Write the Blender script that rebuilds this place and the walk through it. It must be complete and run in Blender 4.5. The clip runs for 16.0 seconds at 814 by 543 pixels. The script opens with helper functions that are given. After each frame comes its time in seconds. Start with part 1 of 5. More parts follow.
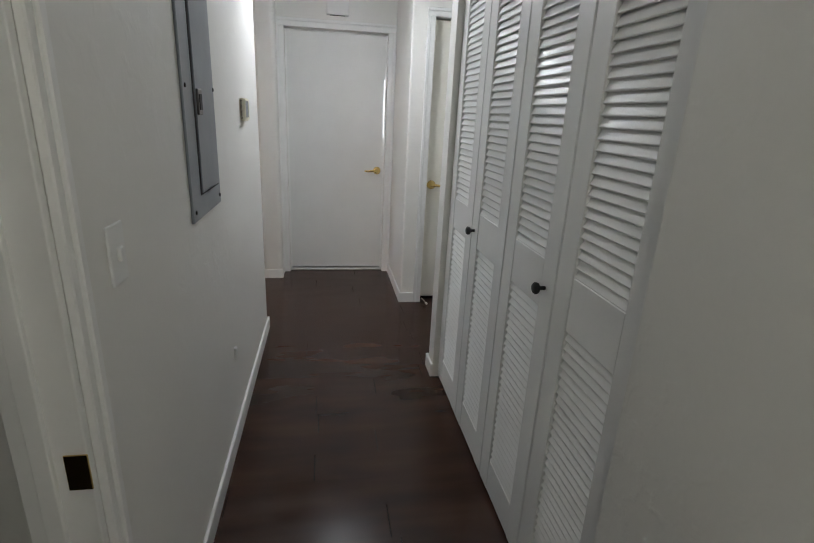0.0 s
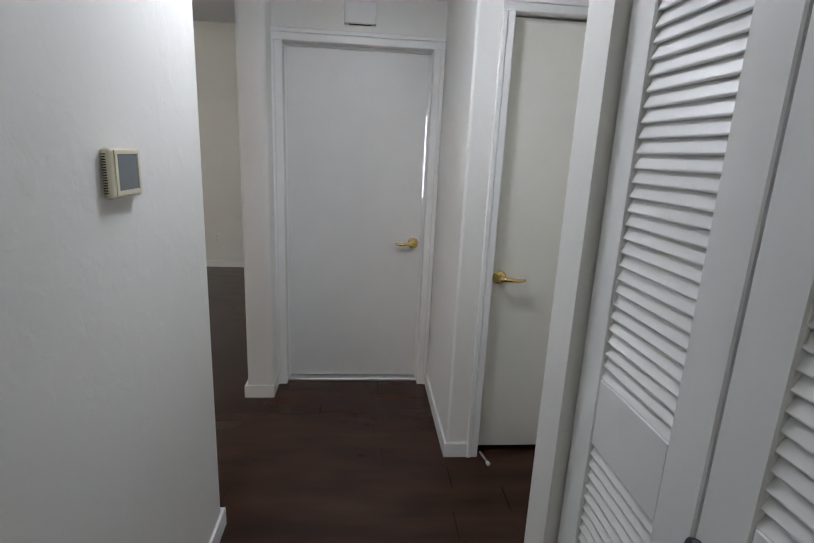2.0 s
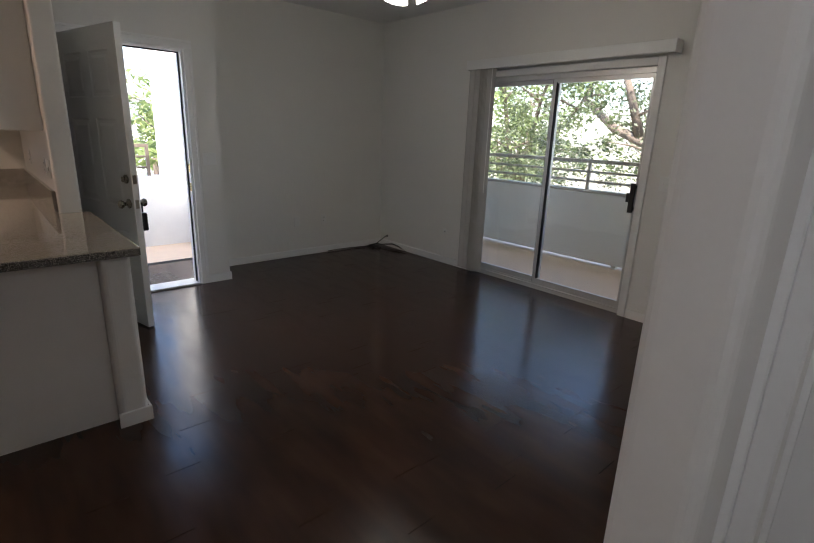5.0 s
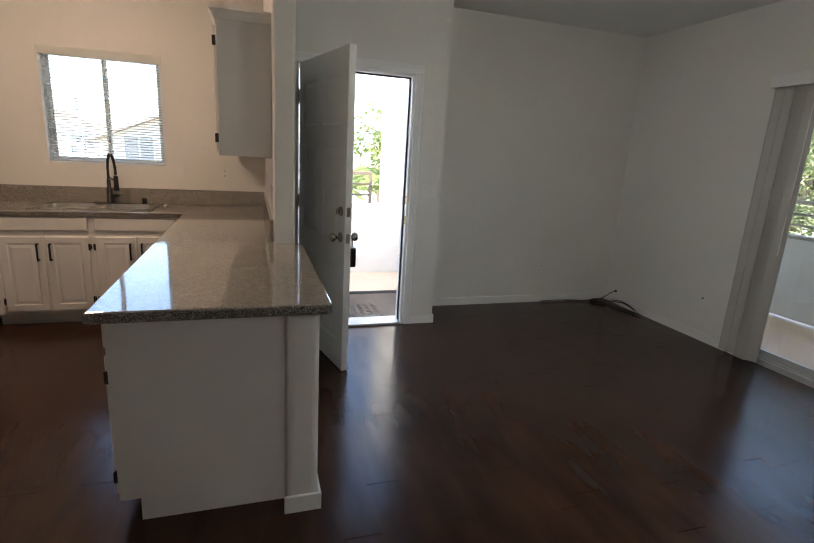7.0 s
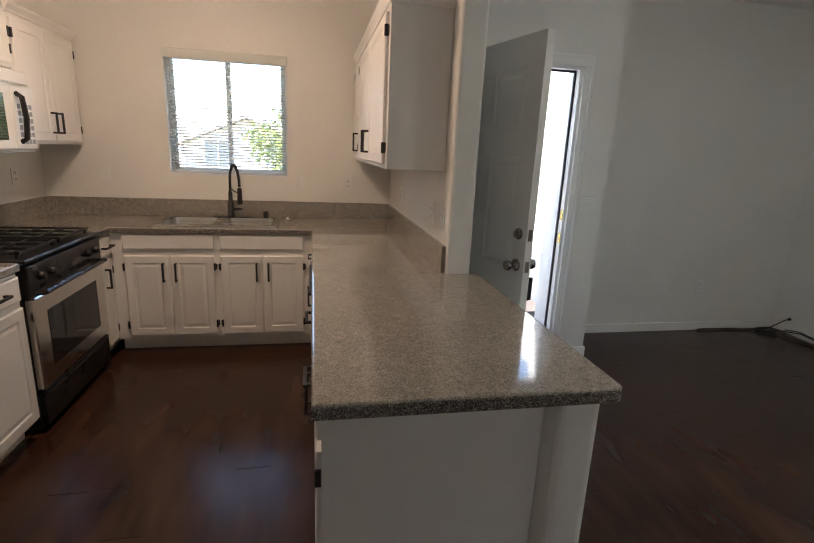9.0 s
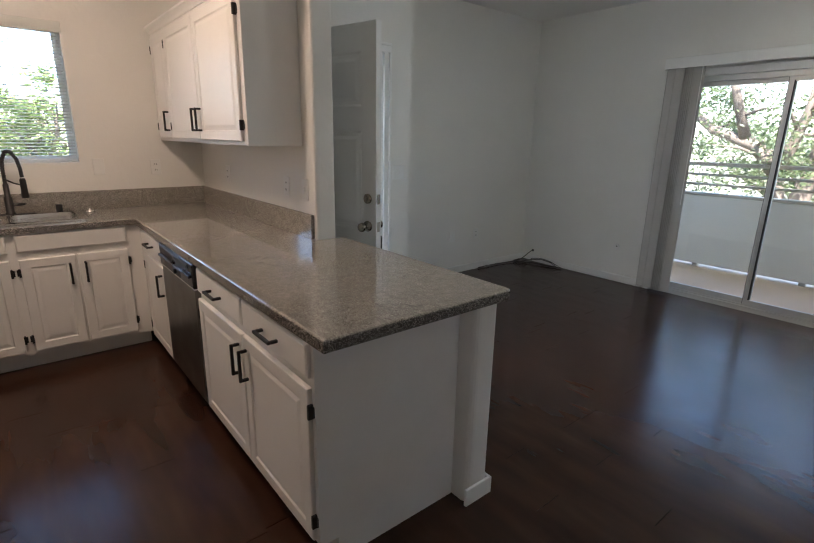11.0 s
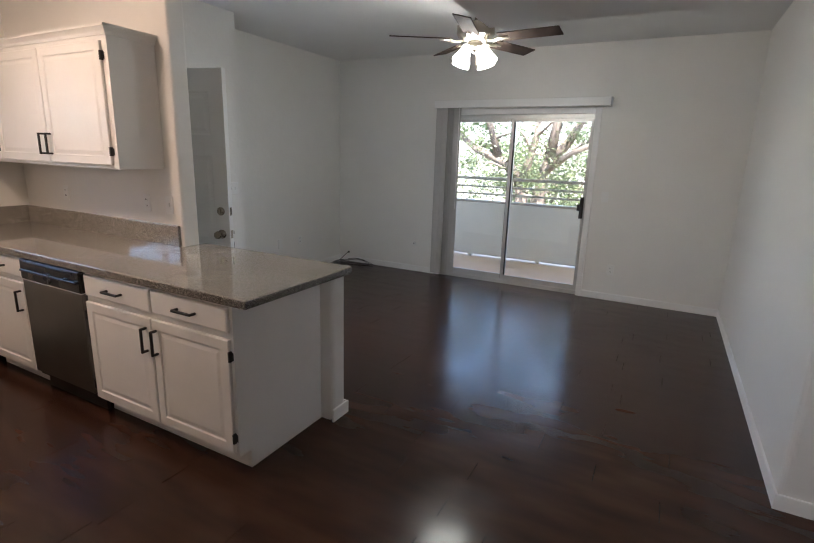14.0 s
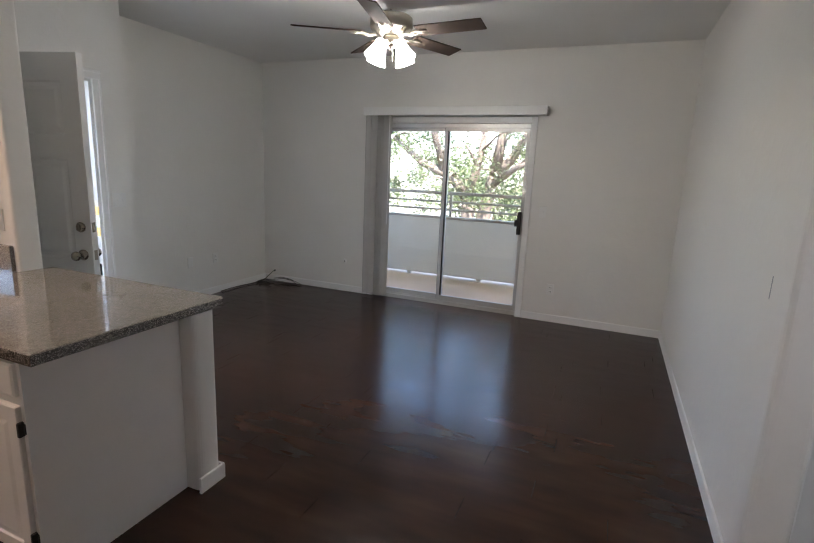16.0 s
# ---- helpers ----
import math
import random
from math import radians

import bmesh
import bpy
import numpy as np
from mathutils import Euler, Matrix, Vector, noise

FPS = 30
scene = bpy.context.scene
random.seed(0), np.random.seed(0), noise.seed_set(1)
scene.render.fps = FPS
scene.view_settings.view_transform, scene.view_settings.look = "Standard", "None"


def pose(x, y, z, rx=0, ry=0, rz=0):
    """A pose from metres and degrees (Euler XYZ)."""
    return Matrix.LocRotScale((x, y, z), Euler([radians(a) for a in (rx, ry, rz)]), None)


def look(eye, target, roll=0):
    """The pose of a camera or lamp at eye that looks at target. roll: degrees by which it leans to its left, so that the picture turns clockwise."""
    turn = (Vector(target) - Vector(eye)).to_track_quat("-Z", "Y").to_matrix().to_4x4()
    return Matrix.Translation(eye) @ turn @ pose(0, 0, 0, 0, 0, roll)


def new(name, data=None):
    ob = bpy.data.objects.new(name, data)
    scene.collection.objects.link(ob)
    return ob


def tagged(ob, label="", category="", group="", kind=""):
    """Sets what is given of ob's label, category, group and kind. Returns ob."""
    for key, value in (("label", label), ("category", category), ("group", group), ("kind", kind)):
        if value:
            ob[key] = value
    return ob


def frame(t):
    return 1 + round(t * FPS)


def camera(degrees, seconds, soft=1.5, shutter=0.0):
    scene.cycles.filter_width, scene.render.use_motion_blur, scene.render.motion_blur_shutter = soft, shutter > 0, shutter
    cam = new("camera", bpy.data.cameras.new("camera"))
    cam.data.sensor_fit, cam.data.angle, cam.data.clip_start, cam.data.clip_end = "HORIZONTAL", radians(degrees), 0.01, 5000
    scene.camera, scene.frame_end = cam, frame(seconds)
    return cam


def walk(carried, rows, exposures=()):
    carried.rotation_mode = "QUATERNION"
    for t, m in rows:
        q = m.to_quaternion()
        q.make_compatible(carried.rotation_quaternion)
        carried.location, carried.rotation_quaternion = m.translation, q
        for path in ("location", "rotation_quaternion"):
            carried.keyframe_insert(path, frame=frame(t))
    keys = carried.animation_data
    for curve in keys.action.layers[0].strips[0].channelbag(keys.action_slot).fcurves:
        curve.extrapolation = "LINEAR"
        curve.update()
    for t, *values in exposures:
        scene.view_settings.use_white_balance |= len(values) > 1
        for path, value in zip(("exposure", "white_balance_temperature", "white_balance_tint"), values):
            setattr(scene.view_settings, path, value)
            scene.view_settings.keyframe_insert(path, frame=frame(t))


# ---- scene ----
cam = camera(80.0, 16.0, 1.15)
PATH = [
    (0, (0.007, 0.223, 1.407), (0.331, 2.098, 0.79), 2.8),
    (0.5, (0.054, 0.577, 1.434), (0.392, 2.468, 0.879), 2.3),
    (1, (0.071, 0.907, 1.428), (0.452, 2.807, 0.933), 2.7),
    (1.5, (0.108, 1.271, 1.44), (0.442, 3.186, 0.967), 2.3),
    (2, (0.136, 1.64, 1.459), (0.32, 3.574, 0.984), 2.6),
    (2.5, (0.092, 2.024, 1.424), (0.144, 3.962, 0.935), 3.0),
    (3, (0.035, 2.396, 1.415), (-0.098, 4.327, 0.911), 3.0),
    (3.5, (-0.005, 2.743, 1.399), (-0.358, 4.64, 0.875), 3.4),
    (4, (-0.105, 3.057, 1.377), (-0.741, 4.882, 0.862), 3.4),
    (4.5, (-0.17, 3.317, 1.468), (-1.219, 4.931, 0.924), 2.8),
    (5, (-0.215, 3.531, 1.476), (-1.646, 4.816, 0.928), 2.1),
    (5.2, (-0.241, 3.566, 1.478), (-1.802, 4.69, 0.932), 1.9),
    (7.3, (-1.065, 3.803, 1.491), (-2.933, 4.343, 1.025), 3.4),
    (7.5, (-1.132, 3.78, 1.496), (-3.016, 4.266, 1.032), 3.4),
    (8, (-1.333, 3.614, 1.502), (-3.241, 3.984, 1.031), 3.6),
    (8.2, (-1.403, 3.529, 1.499), (-3.319, 3.858, 1.027), 3.5),
    (10.3, (-1.892, 2.869, 1.517), (-3.645, 3.685, 1.005), 1.5),
    (10.5, (-1.819, 2.798, 1.492), (-3.512, 3.738, 0.991), 2.0),
    (11, (-1.594, 2.633, 1.468), (-3.084, 3.855, 0.935), 1.1),
    (11.5, (-1.484, 2.366, 1.456), (-2.722, 3.838, 0.909), 1.3),
    (12, (-1.368, 2.156, 1.478), (-2.375, 3.802, 0.951), 1.4),
    (12.5, (-1.207, 2.033, 1.507), (-2.149, 3.721, 0.994), 1.8),
    (13, (-1.1, 1.896, 1.519), (-2.045, 3.585, 1.014), 1.7),
    (13.5, (-1.104, 1.844, 1.541), (-2.038, 3.545, 1.055), 1.8),
    (14, (-1.173, 1.807, 1.547), (-2.074, 3.529, 1.08), 1.8),
    (14.5, (-1.217, 1.83, 1.541), (-2.086, 3.573, 1.085), 1.9),
    (15, (-1.141, 1.968, 1.527), (-2.018, 3.71, 1.082), 1.6),
    (15.5, (-1.066, 2.149, 1.531), (-1.899, 3.913, 1.091), 1.9),
    (16, (-1.119, 2.397, 1.516), (-1.865, 4.208, 1.111), 2.5),
]
walk(cam, [(t, look(eye, target, roll)) for t, eye, target, roll in PATH],
     [(0.0, 3.42, 6200, 8), (1.5, 3.4, 5900, 9), (2.0, 3.16, 6050, 10), (2.5, 3.2, 6050, 10), (3.0, 3.24, 6050, 10), (3.5, 2.84, 6150, 12), (4.0, 2.76, 6300, 13), (4.5, 2.68, 6250, 16),
      (5.0, 2.48, 6300, 14), (7.5, 2.92, 6450, 11), (8.2, 2.9, 6450, 11), (10.5, 3.08, 5950, 10), (11.3, 3.14, 5900, 10), (12.0, 3.54, 5950, 11), (13.0, 3.32, 5950, 12), (16.0, 3.28, 6050, 14)])

# ---- world and light ----
world = bpy.data.worlds.new("sky")
scene.world = world
world.use_nodes = True
wn = world.node_tree.nodes
sky = wn.new("ShaderNodeTexSky")
sky.sky_type = "NISHITA"
sky.sun_disc = False
SUN_EL, SUN_AZ = radians(56), radians(150)  # azimuth clockwise from +y
sky.sun_elevation, sky.sun_rotation = SUN_EL, SUN_AZ
wn["Background"].inputs["Strength"].default_value = 0.148
world.node_tree.links.new(sky.outputs["Color"], wn["Background"].inputs["Color"])
sun = new("sun", bpy.data.lights.new("sun", "SUN"))
sun.data.energy, sun.data.angle, sun.data.color = 5.0, radians(0.5), (1.0, 0.95, 0.87)
SUN_DIR = Vector((math.sin(SUN_AZ) * math.cos(SUN_EL), math.cos(SUN_AZ) * math.cos(SUN_EL), math.sin(SUN_EL)))
sun.matrix_world = look((0, 0, 20), Vector((0, 0, 20)) - SUN_DIR)

HALL_LAMP, START_LAMP, KITCHEN_LAMP, FAN_LAMP = 5.0, 2.3, 9.6, 3.8
HALL_TINT, START_TINT, KITCHEN_TINT, FAN_TINT = (0.985, 0.985, 1.02), (1.0, 0.95, 0.84), (1.0, 0.71, 0.505), (1.0, 0.955, 0.83)


# ---- materials ----
def material(name, color, rough=0.5, metal=0.0, spread=0.06, scale=6.0, fine=90.0, bump=0.0, bump_scale=120.0,
             coat=0.0, rough_spread=0.08, random_tone=0.0):
    """A painted or solid surface with tone, gloss and relief varied at two scales."""
    m = bpy.data.materials.new(name)
    m.use_nodes = True
    n, l = m.node_tree.nodes, m.node_tree.links
    p = n["Principled BSDF"]
    tc = n.new("ShaderNodeTexCoord")
    big, small = n.new("ShaderNodeTexNoise"), n.new("ShaderNodeTexNoise")
    big.inputs["Scale"].default_value, small.inputs["Scale"].default_value = scale, fine
    big.inputs["Detail"].default_value = 4
    for tex in (big, small):
        l.new(tc.outputs["Object"], tex.inputs["Vector"])
    mix = n.new("ShaderNodeMath")
    mix.operation = "MULTIPLY_ADD"
    l.new(small.outputs["Fac"], mix.inputs[0])
    mix.inputs[1].default_value = 0.35
    l.new(big.outputs["Fac"], mix.inputs[2])
    tone = n.new("ShaderNodeMapRange")
    tone.inputs["From Min"].default_value, tone.inputs["From Max"].default_value = 0.35, 1.0
    tone.inputs["To Min"].default_value, tone.inputs["To Max"].default_value = 1 - spread, 1 + spread
    l.new(mix.outputs[0], tone.inputs["Value"])
    src = tone.outputs["Result"]
    if random_tone:
        info = n.new("ShaderNodeObjectInfo")
        r = n.new("ShaderNodeMapRange")
        r.inputs["To Min"].default_value, r.inputs["To Max"].default_value = 1 - random_tone, 1 + random_tone
        l.new(info.outputs["Random"], r.inputs["Value"])
        mul = n.new("ShaderNodeMath")
        mul.operation = "MULTIPLY"
        l.new(src, mul.inputs[0])
        l.new(r.outputs["Result"], mul.inputs[1])
        src = mul.outputs[0]
    hue = n.new("ShaderNodeVectorMath")
    hue.operation = "SCALE"
    hue.inputs[0].default_value = color
    l.new(src, hue.inputs["Scale"])
    l.new(hue.outputs[0], p.inputs["Base Color"])
    rg = n.new("ShaderNodeMapRange")
    rg.inputs["From Min"].default_value, rg.inputs["From Max"].default_value = 0.3, 0.7
    rg.inputs["To Min"].default_value = max(0.02, rough - rough_spread)
    rg.inputs["To Max"].default_value = rough + rough_spread
    l.new(big.outputs["Fac"], rg.inputs["Value"])
    l.new(rg.outputs["Result"], p.inputs["Roughness"])
    p.inputs["Metallic"].default_value = metal
    p.inputs["Coat Weight"].default_value = coat
    if bump:
        bt = n.new("ShaderNodeTexNoise")
        bt.inputs["Scale"].default_value, bt.inputs["Detail"].default_value = bump_scale, 3
        l.new(tc.outputs["Object"], bt.inputs["Vector"])
        b = n.new("ShaderNodeBump")
        b.inputs["Strength"].default_value, b.inputs["Distance"].default_value = bump, 0.004
        l.new(bt.outputs["Fac"], b.inputs["Height"])
        l.new(b.outputs["Normal"], p.inputs["Normal"])
    return m


def ramp(nodes, stops):
    r = nodes.new("ShaderNodeValToRGB")
    e = r.color_ramp.elements
    while len(e) < len(stops):
        e.new(0.5)
    for el, (pos, col) in zip(e, stops):
        el.position, el.color = pos, (*col, 1)
    return r


def glass_material(name):
    m = bpy.data.materials.new(name)
    m.use_nodes = True
    p = m.node_tree.nodes["Principled BSDF"]
    p.inputs["Base Color"].default_value = (0.97, 0.985, 0.98, 1)
    p.inputs["Transmission Weight"].default_value, p.inputs["Roughness"].default_value = 1.0, 0.0
    p.inputs["IOR"].default_value = 1.45
    return m


def lamp_material(name, tint, strength):
    m = bpy.data.materials.new(name)
    m.use_nodes = True
    p = m.node_tree.nodes["Principled BSDF"]
    p.inputs["Base Color"].default_value = (0.9, 0.9, 0.88, 1)
    p.inputs["Emission Color"].default_value = (*tint, 1)
    p.inputs["Emission Strength"].default_value = strength
    return m


def granite_material(name, dark=1.0):
    """Speckled laminate: pale, tan and dark flakes under a smooth satin face."""
    m = bpy.data.materials.new(name)
    m.use_nodes = True
    n, l = m.node_tree.nodes, m.node_tree.links
    p = n["Principled BSDF"]
    tc = n.new("ShaderNodeTexCoord")
    v = n.new("ShaderNodeTexVoronoi")
    v.inputs["Scale"].default_value = 430
    l.new(tc.outputs["Object"], v.inputs["Vector"])
    sep = n.new("ShaderNodeSeparateColor")
    l.new(v.outputs["Color"], sep.inputs["Color"])
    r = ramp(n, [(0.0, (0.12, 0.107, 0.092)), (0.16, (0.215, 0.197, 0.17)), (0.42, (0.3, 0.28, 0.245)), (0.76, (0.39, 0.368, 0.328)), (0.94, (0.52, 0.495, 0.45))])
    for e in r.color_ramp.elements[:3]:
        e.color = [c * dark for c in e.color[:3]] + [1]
    r.color_ramp.interpolation = "CONSTANT"
    l.new(sep.outputs["Red"], r.inputs["Fac"])
    cloud = n.new("ShaderNodeTexNoise")
    cloud.inputs["Scale"].default_value = 40
    l.new(tc.outputs["Object"], cloud.inputs["Vector"])
    mix = n.new("ShaderNodeMix")
    mix.data_type = "RGBA"
    mix.blend_type = "OVERLAY"
    mix.inputs["Factor"].default_value = 0.35
    l.new(r.outputs["Color"], mix.inputs["A"])
    l.new(cloud.outputs["Fac"], mix.inputs["B"])
    l.new(mix.outputs["Result"], p.inputs["Base Color"])
    wear = n.new("ShaderNodeTexNoise")
    wear.inputs["Scale"].default_value = 5
    l.new(tc.outputs["Object"], wear.inputs["Vector"])
    rg = n.new("ShaderNodeMapRange")
    rg.inputs["To Min"].default_value, rg.inputs["To Max"].default_value = 0.05, 0.11
    l.new(wear.outputs["Fac"], rg.inputs["Value"])
    l.new(rg.outputs["Result"], p.inputs["Roughness"])
    b = n.new("ShaderNodeBump")
    b.inputs["Strength"].default_value, b.inputs["Distance"].default_value = 0.003, 0.001
    p.inputs["Coat Weight"].default_value, p.inputs["Coat Roughness"].default_value = 0.4, 0.04
    l.new(v.outputs["Distance"], b.inputs["Height"])
    l.new(b.outputs["Normal"], p.inputs["Normal"])
    return m


def plank_material(name):
    """Dark stained plank: grain along x, cloudy red-brown stain, satin sealer worn unevenly."""
    m = bpy.data.materials.new(name)
    m.use_nodes = True
    n, l = m.node_tree.nodes, m.node_tree.links
    p = n["Principled BSDF"]
    tc, info = n.new("ShaderNodeTexCoord"), n.new("ShaderNodeObjectInfo")
    geo = n.new("ShaderNodeNewGeometry")
    stretch = n.new("ShaderNodeVectorMath")
    stretch.operation = "MULTIPLY"
    stretch.inputs[1].default_value = (2.6, 22, 10)
    off = n.new("ShaderNodeVectorMath")
    off.operation = "ADD"
    l.new(tc.outputs["Object"], stretch.inputs[0])
    l.new(stretch.outputs[0], off.inputs[0])
    shift = n.new("ShaderNodeVectorMath")
    shift.operation = "SCALE"
    shift.inputs[0].default_value = (37, 91, 13)
    l.new(info.outputs["Random"], shift.inputs["Scale"])
    l.new(shift.outputs[0], off.inputs[1])
    grain, cloud = n.new("ShaderNodeTexNoise"), n.new("ShaderNodeTexNoise")
    grain.inputs["Scale"].default_value, grain.inputs["Detail"].default_value = 1.0, 1.5
    l.new(off.outputs[0], grain.inputs["Vector"])
    cloud.inputs["Scale"].default_value, cloud.inputs["Detail"].default_value = 3.0, 2
    wide = n.new("ShaderNodeVectorMath")
    wide.operation = "MULTIPLY"
    wide.inputs[1].default_value = (0.7, 2.4, 1)
    l.new(geo.outputs["Position"], wide.inputs[0])
    l.new(wide.outputs[0], cloud.inputs["Vector"])
    add = n.new("ShaderNodeMath")
    add.operation = "MULTIPLY_ADD"
    l.new(cloud.outputs["Fac"], add.inputs[0])
    add.inputs[1].default_value = 0.8
    soft = n.new("ShaderNodeMath")
    soft.operation = "MULTIPLY"
    soft.inputs[1].default_value = 0.14
    l.new(grain.outputs["Fac"], soft.inputs[0])
    l.new(soft.outputs[0], add.inputs[2])
    add2 = n.new("ShaderNodeMath")
    add2.operation = "MULTIPLY_ADD"
    l.new(info.outputs["Random"], add2.inputs[0])
    add2.inputs[1].default_value = 0.03
    l.new(add.outputs[0], add2.inputs[2])
    r = ramp(n, [(0.28, (0.029, 0.013, 0.0084)), (0.5, (0.045, 0.0203, 0.0129)), (0.74, (0.07, 0.032, 0.0202))])
    half = n.new("ShaderNodeMath")
    half.operation = "MULTIPLY"
    half.inputs[1].default_value = 0.95
    l.new(add2.outputs[0], half.inputs[0])
    l.new(half.outputs[0], r.inputs["Fac"])
    l.new(r.outputs["Color"], p.inputs["Base Color"])
    rg = n.new("ShaderNodeMapRange")
    rg.inputs["From Min"].default_value, rg.inputs["From Max"].default_value = 0.3, 0.7
    rg.inputs["To Min"].default_value, rg.inputs["To Max"].default_value = 0.15, 0.27
    p.inputs["Specular IOR Level"].default_value = 0.3
    sheen = n.new("ShaderNodeTexNoise")
    sheen.inputs["Scale"].default_value, sheen.inputs["Detail"].default_value = 4.5, 3
    l.new(wide.outputs[0], sheen.inputs["Vector"])
    l.new(sheen.outputs["Fac"], rg.inputs["Value"])
    l.new(rg.outputs["Result"], p.inputs["Roughness"])
    b = n.new("ShaderNodeBump")
    b.inputs["Strength"].default_value, b.inputs["Distance"].default_value = 0.006, 0.001
    l.new(grain.outputs["Fac"], b.inputs["Height"])
    fibre = n.new("ShaderNodeTexNoise")
    fibre.inputs["Scale"].default_value, fibre.inputs["Detail"].default_value = 1.0, 2
    thread = n.new("ShaderNodeVectorMath")
    thread.operation = "MULTIPLY"
    thread.inputs[1].default_value = (7, 150, 1)
    l.new(geo.outputs["Position"], thread.inputs[0])
    l.new(thread.outputs[0], fibre.inputs["Vector"])
    b3 = n.new("ShaderNodeBump")
    b3.inputs["Strength"].default_value, b3.inputs["Distance"].default_value = 0.06, 0.0005
    l.new(fibre.outputs["Fac"], b3.inputs["Height"])
    l.new(b3.outputs["Normal"], b.inputs["Normal"])
    b2 = n.new("ShaderNodeBump")
    b2.inputs["Strength"].default_value, b2.inputs["Distance"].default_value = 0.05, 0.01
    l.new(sheen.outputs["Fac"], b2.inputs["Height"])
    l.new(b.outputs["Normal"], b2.inputs["Normal"])
    l.new(b2.outputs["Normal"], p.inputs["Normal"])
    return m


def leaf_material(name, dark, light):
    m = bpy.data.materials.new(name)
    m.use_nodes = True
    n, l = m.node_tree.nodes, m.node_tree.links
    p = n["Principled BSDF"]
    geo = n.new("ShaderNodeNewGeometry")
    r = ramp(n, [(0.0, dark), (1.0, light)])
    l.new(geo.outputs["Random Per Island"], r.inputs["Fac"])
    l.new(r.outputs["Color"], p.inputs["Base Color"])
    p.inputs["Roughness"].default_value = 0.5
    t = n.new("ShaderNodeBsdfTranslucent")
    l.new(r.outputs["Color"], t.inputs["Color"])
    mix = n.new("ShaderNodeMixShader")
    mix.inputs[0].default_value = 0.45
    l.new(p.outputs[0], mix.inputs[1])
    l.new(t.outputs[0], mix.inputs[2])
    l.new(mix.outputs[0], n["Material Output"].inputs["Surface"])
    return m


M_WALL = material("wall_paint", (0.79, 0.78, 0.745), 0.5, spread=0.025, scale=2)
wall_nodes, wall_links = M_WALL.node_tree.nodes, M_WALL.node_tree.links
coords, trowel, flat, relief = (wall_nodes.new("ShaderNode" + k) for k in ("TexCoord", "TexNoise", "MapRange", "Bump"))
trowel.inputs["Scale"].default_value, trowel.inputs["Detail"].default_value, trowel.inputs["Distortion"].default_value = 17, 3, 0.4
flat.interpolation_type = "SMOOTHSTEP"
flat.inputs["From Min"].default_value, flat.inputs["From Max"].default_value = 0.46, 0.7
relief.inputs["Strength"].default_value, relief.inputs["Distance"].default_value = 0.22, 0.0022
wall_links.new(coords.outputs["Object"], trowel.inputs["Vector"])
wall_links.new(trowel.outputs["Fac"], flat.inputs["Value"])
wall_links.new(flat.outputs["Result"], relief.inputs["Height"])
wall_links.new(relief.outputs["Normal"], wall_nodes["Principled BSDF"].inputs["Normal"])
M_CEIL = material("ceiling_paint", (0.8, 0.8, 0.78), 0.8, bump=0.3, bump_scale=140, spread=0.03, scale=2)
M_TRIM = material("trim_paint", (0.84, 0.84, 0.825), 0.38, spread=0.025, bump=0.04, bump_scale=60)
M_DOOR = material("door_paint", (0.79, 0.79, 0.775), 0.42, spread=0.025, bump=0.06, bump_scale=70)
M_CREAM = material("cream_door_paint", (0.79, 0.77, 0.69), 0.42, spread=0.025, bump=0.06, bump_scale=70)
M_CAB = material("cabinet_paint", (0.83, 0.815, 0.785), 0.36, spread=0.03, bump=0.05, bump_scale=70)
M_BLACK = material("black_powder_coat", (0.012, 0.011, 0.011), 0.45)
M_PLASTIC = material("white_plastic", (0.8, 0.8, 0.78), 0.35, spread=0.02)
M_IVORY = material("ivory_plastic", (0.74, 0.69, 0.53), 0.4, spread=0.04)
M_SCREEN = material("grey_screen", (0.17, 0.19, 0.2), 0.2, spread=0.03)
M_GREY = material("grey_enamel", (0.3, 0.32, 0.34), 0.4, spread=0.05)
M_SLOT = material("dark_gap", (0.02, 0.02, 0.022), 0.7)
M_BRASS = material("polished_brass", (0.83, 0.62, 0.24), 0.18, 1.0, spread=0.05, rough_spread=0.05)
M_STEEL = material("brushed_steel", (0.76, 0.75, 0.73), 0.2, 1.0, spread=0.06, fine=200)
M_CHROME = material("satin_nickel", (0.62, 0.6, 0.57), 0.22, 1.0, spread=0.04, rough_spread=0.04)
M_DWSTEEL = material("dark_stainless_steel", (0.2, 0.19, 0.175), 0.36, 1.0, spread=0.06, fine=200)
M_ALU = material("aluminium_frame", (0.62, 0.62, 0.605), 0.38, 0.5, spread=0.05)
M_VINYL = material("vinyl_blind", (0.84, 0.85, 0.82), 0.45, spread=0.04)
vinyl = M_VINYL.node_tree
through_light, blend = vinyl.nodes.new("ShaderNodeBsdfTranslucent"), vinyl.nodes.new("ShaderNodeMixShader")
through_light.inputs["Color"].default_value = (0.85, 0.86, 0.83, 1)
blend.inputs[0].default_value = 0.4
vinyl.links.new(vinyl.nodes["Principled BSDF"].outputs[0], blend.inputs[1])
vinyl.links.new(through_light.outputs[0], blend.inputs[2])
vinyl.links.new(blend.outputs[0], vinyl.nodes["Material Output"].inputs["Surface"])
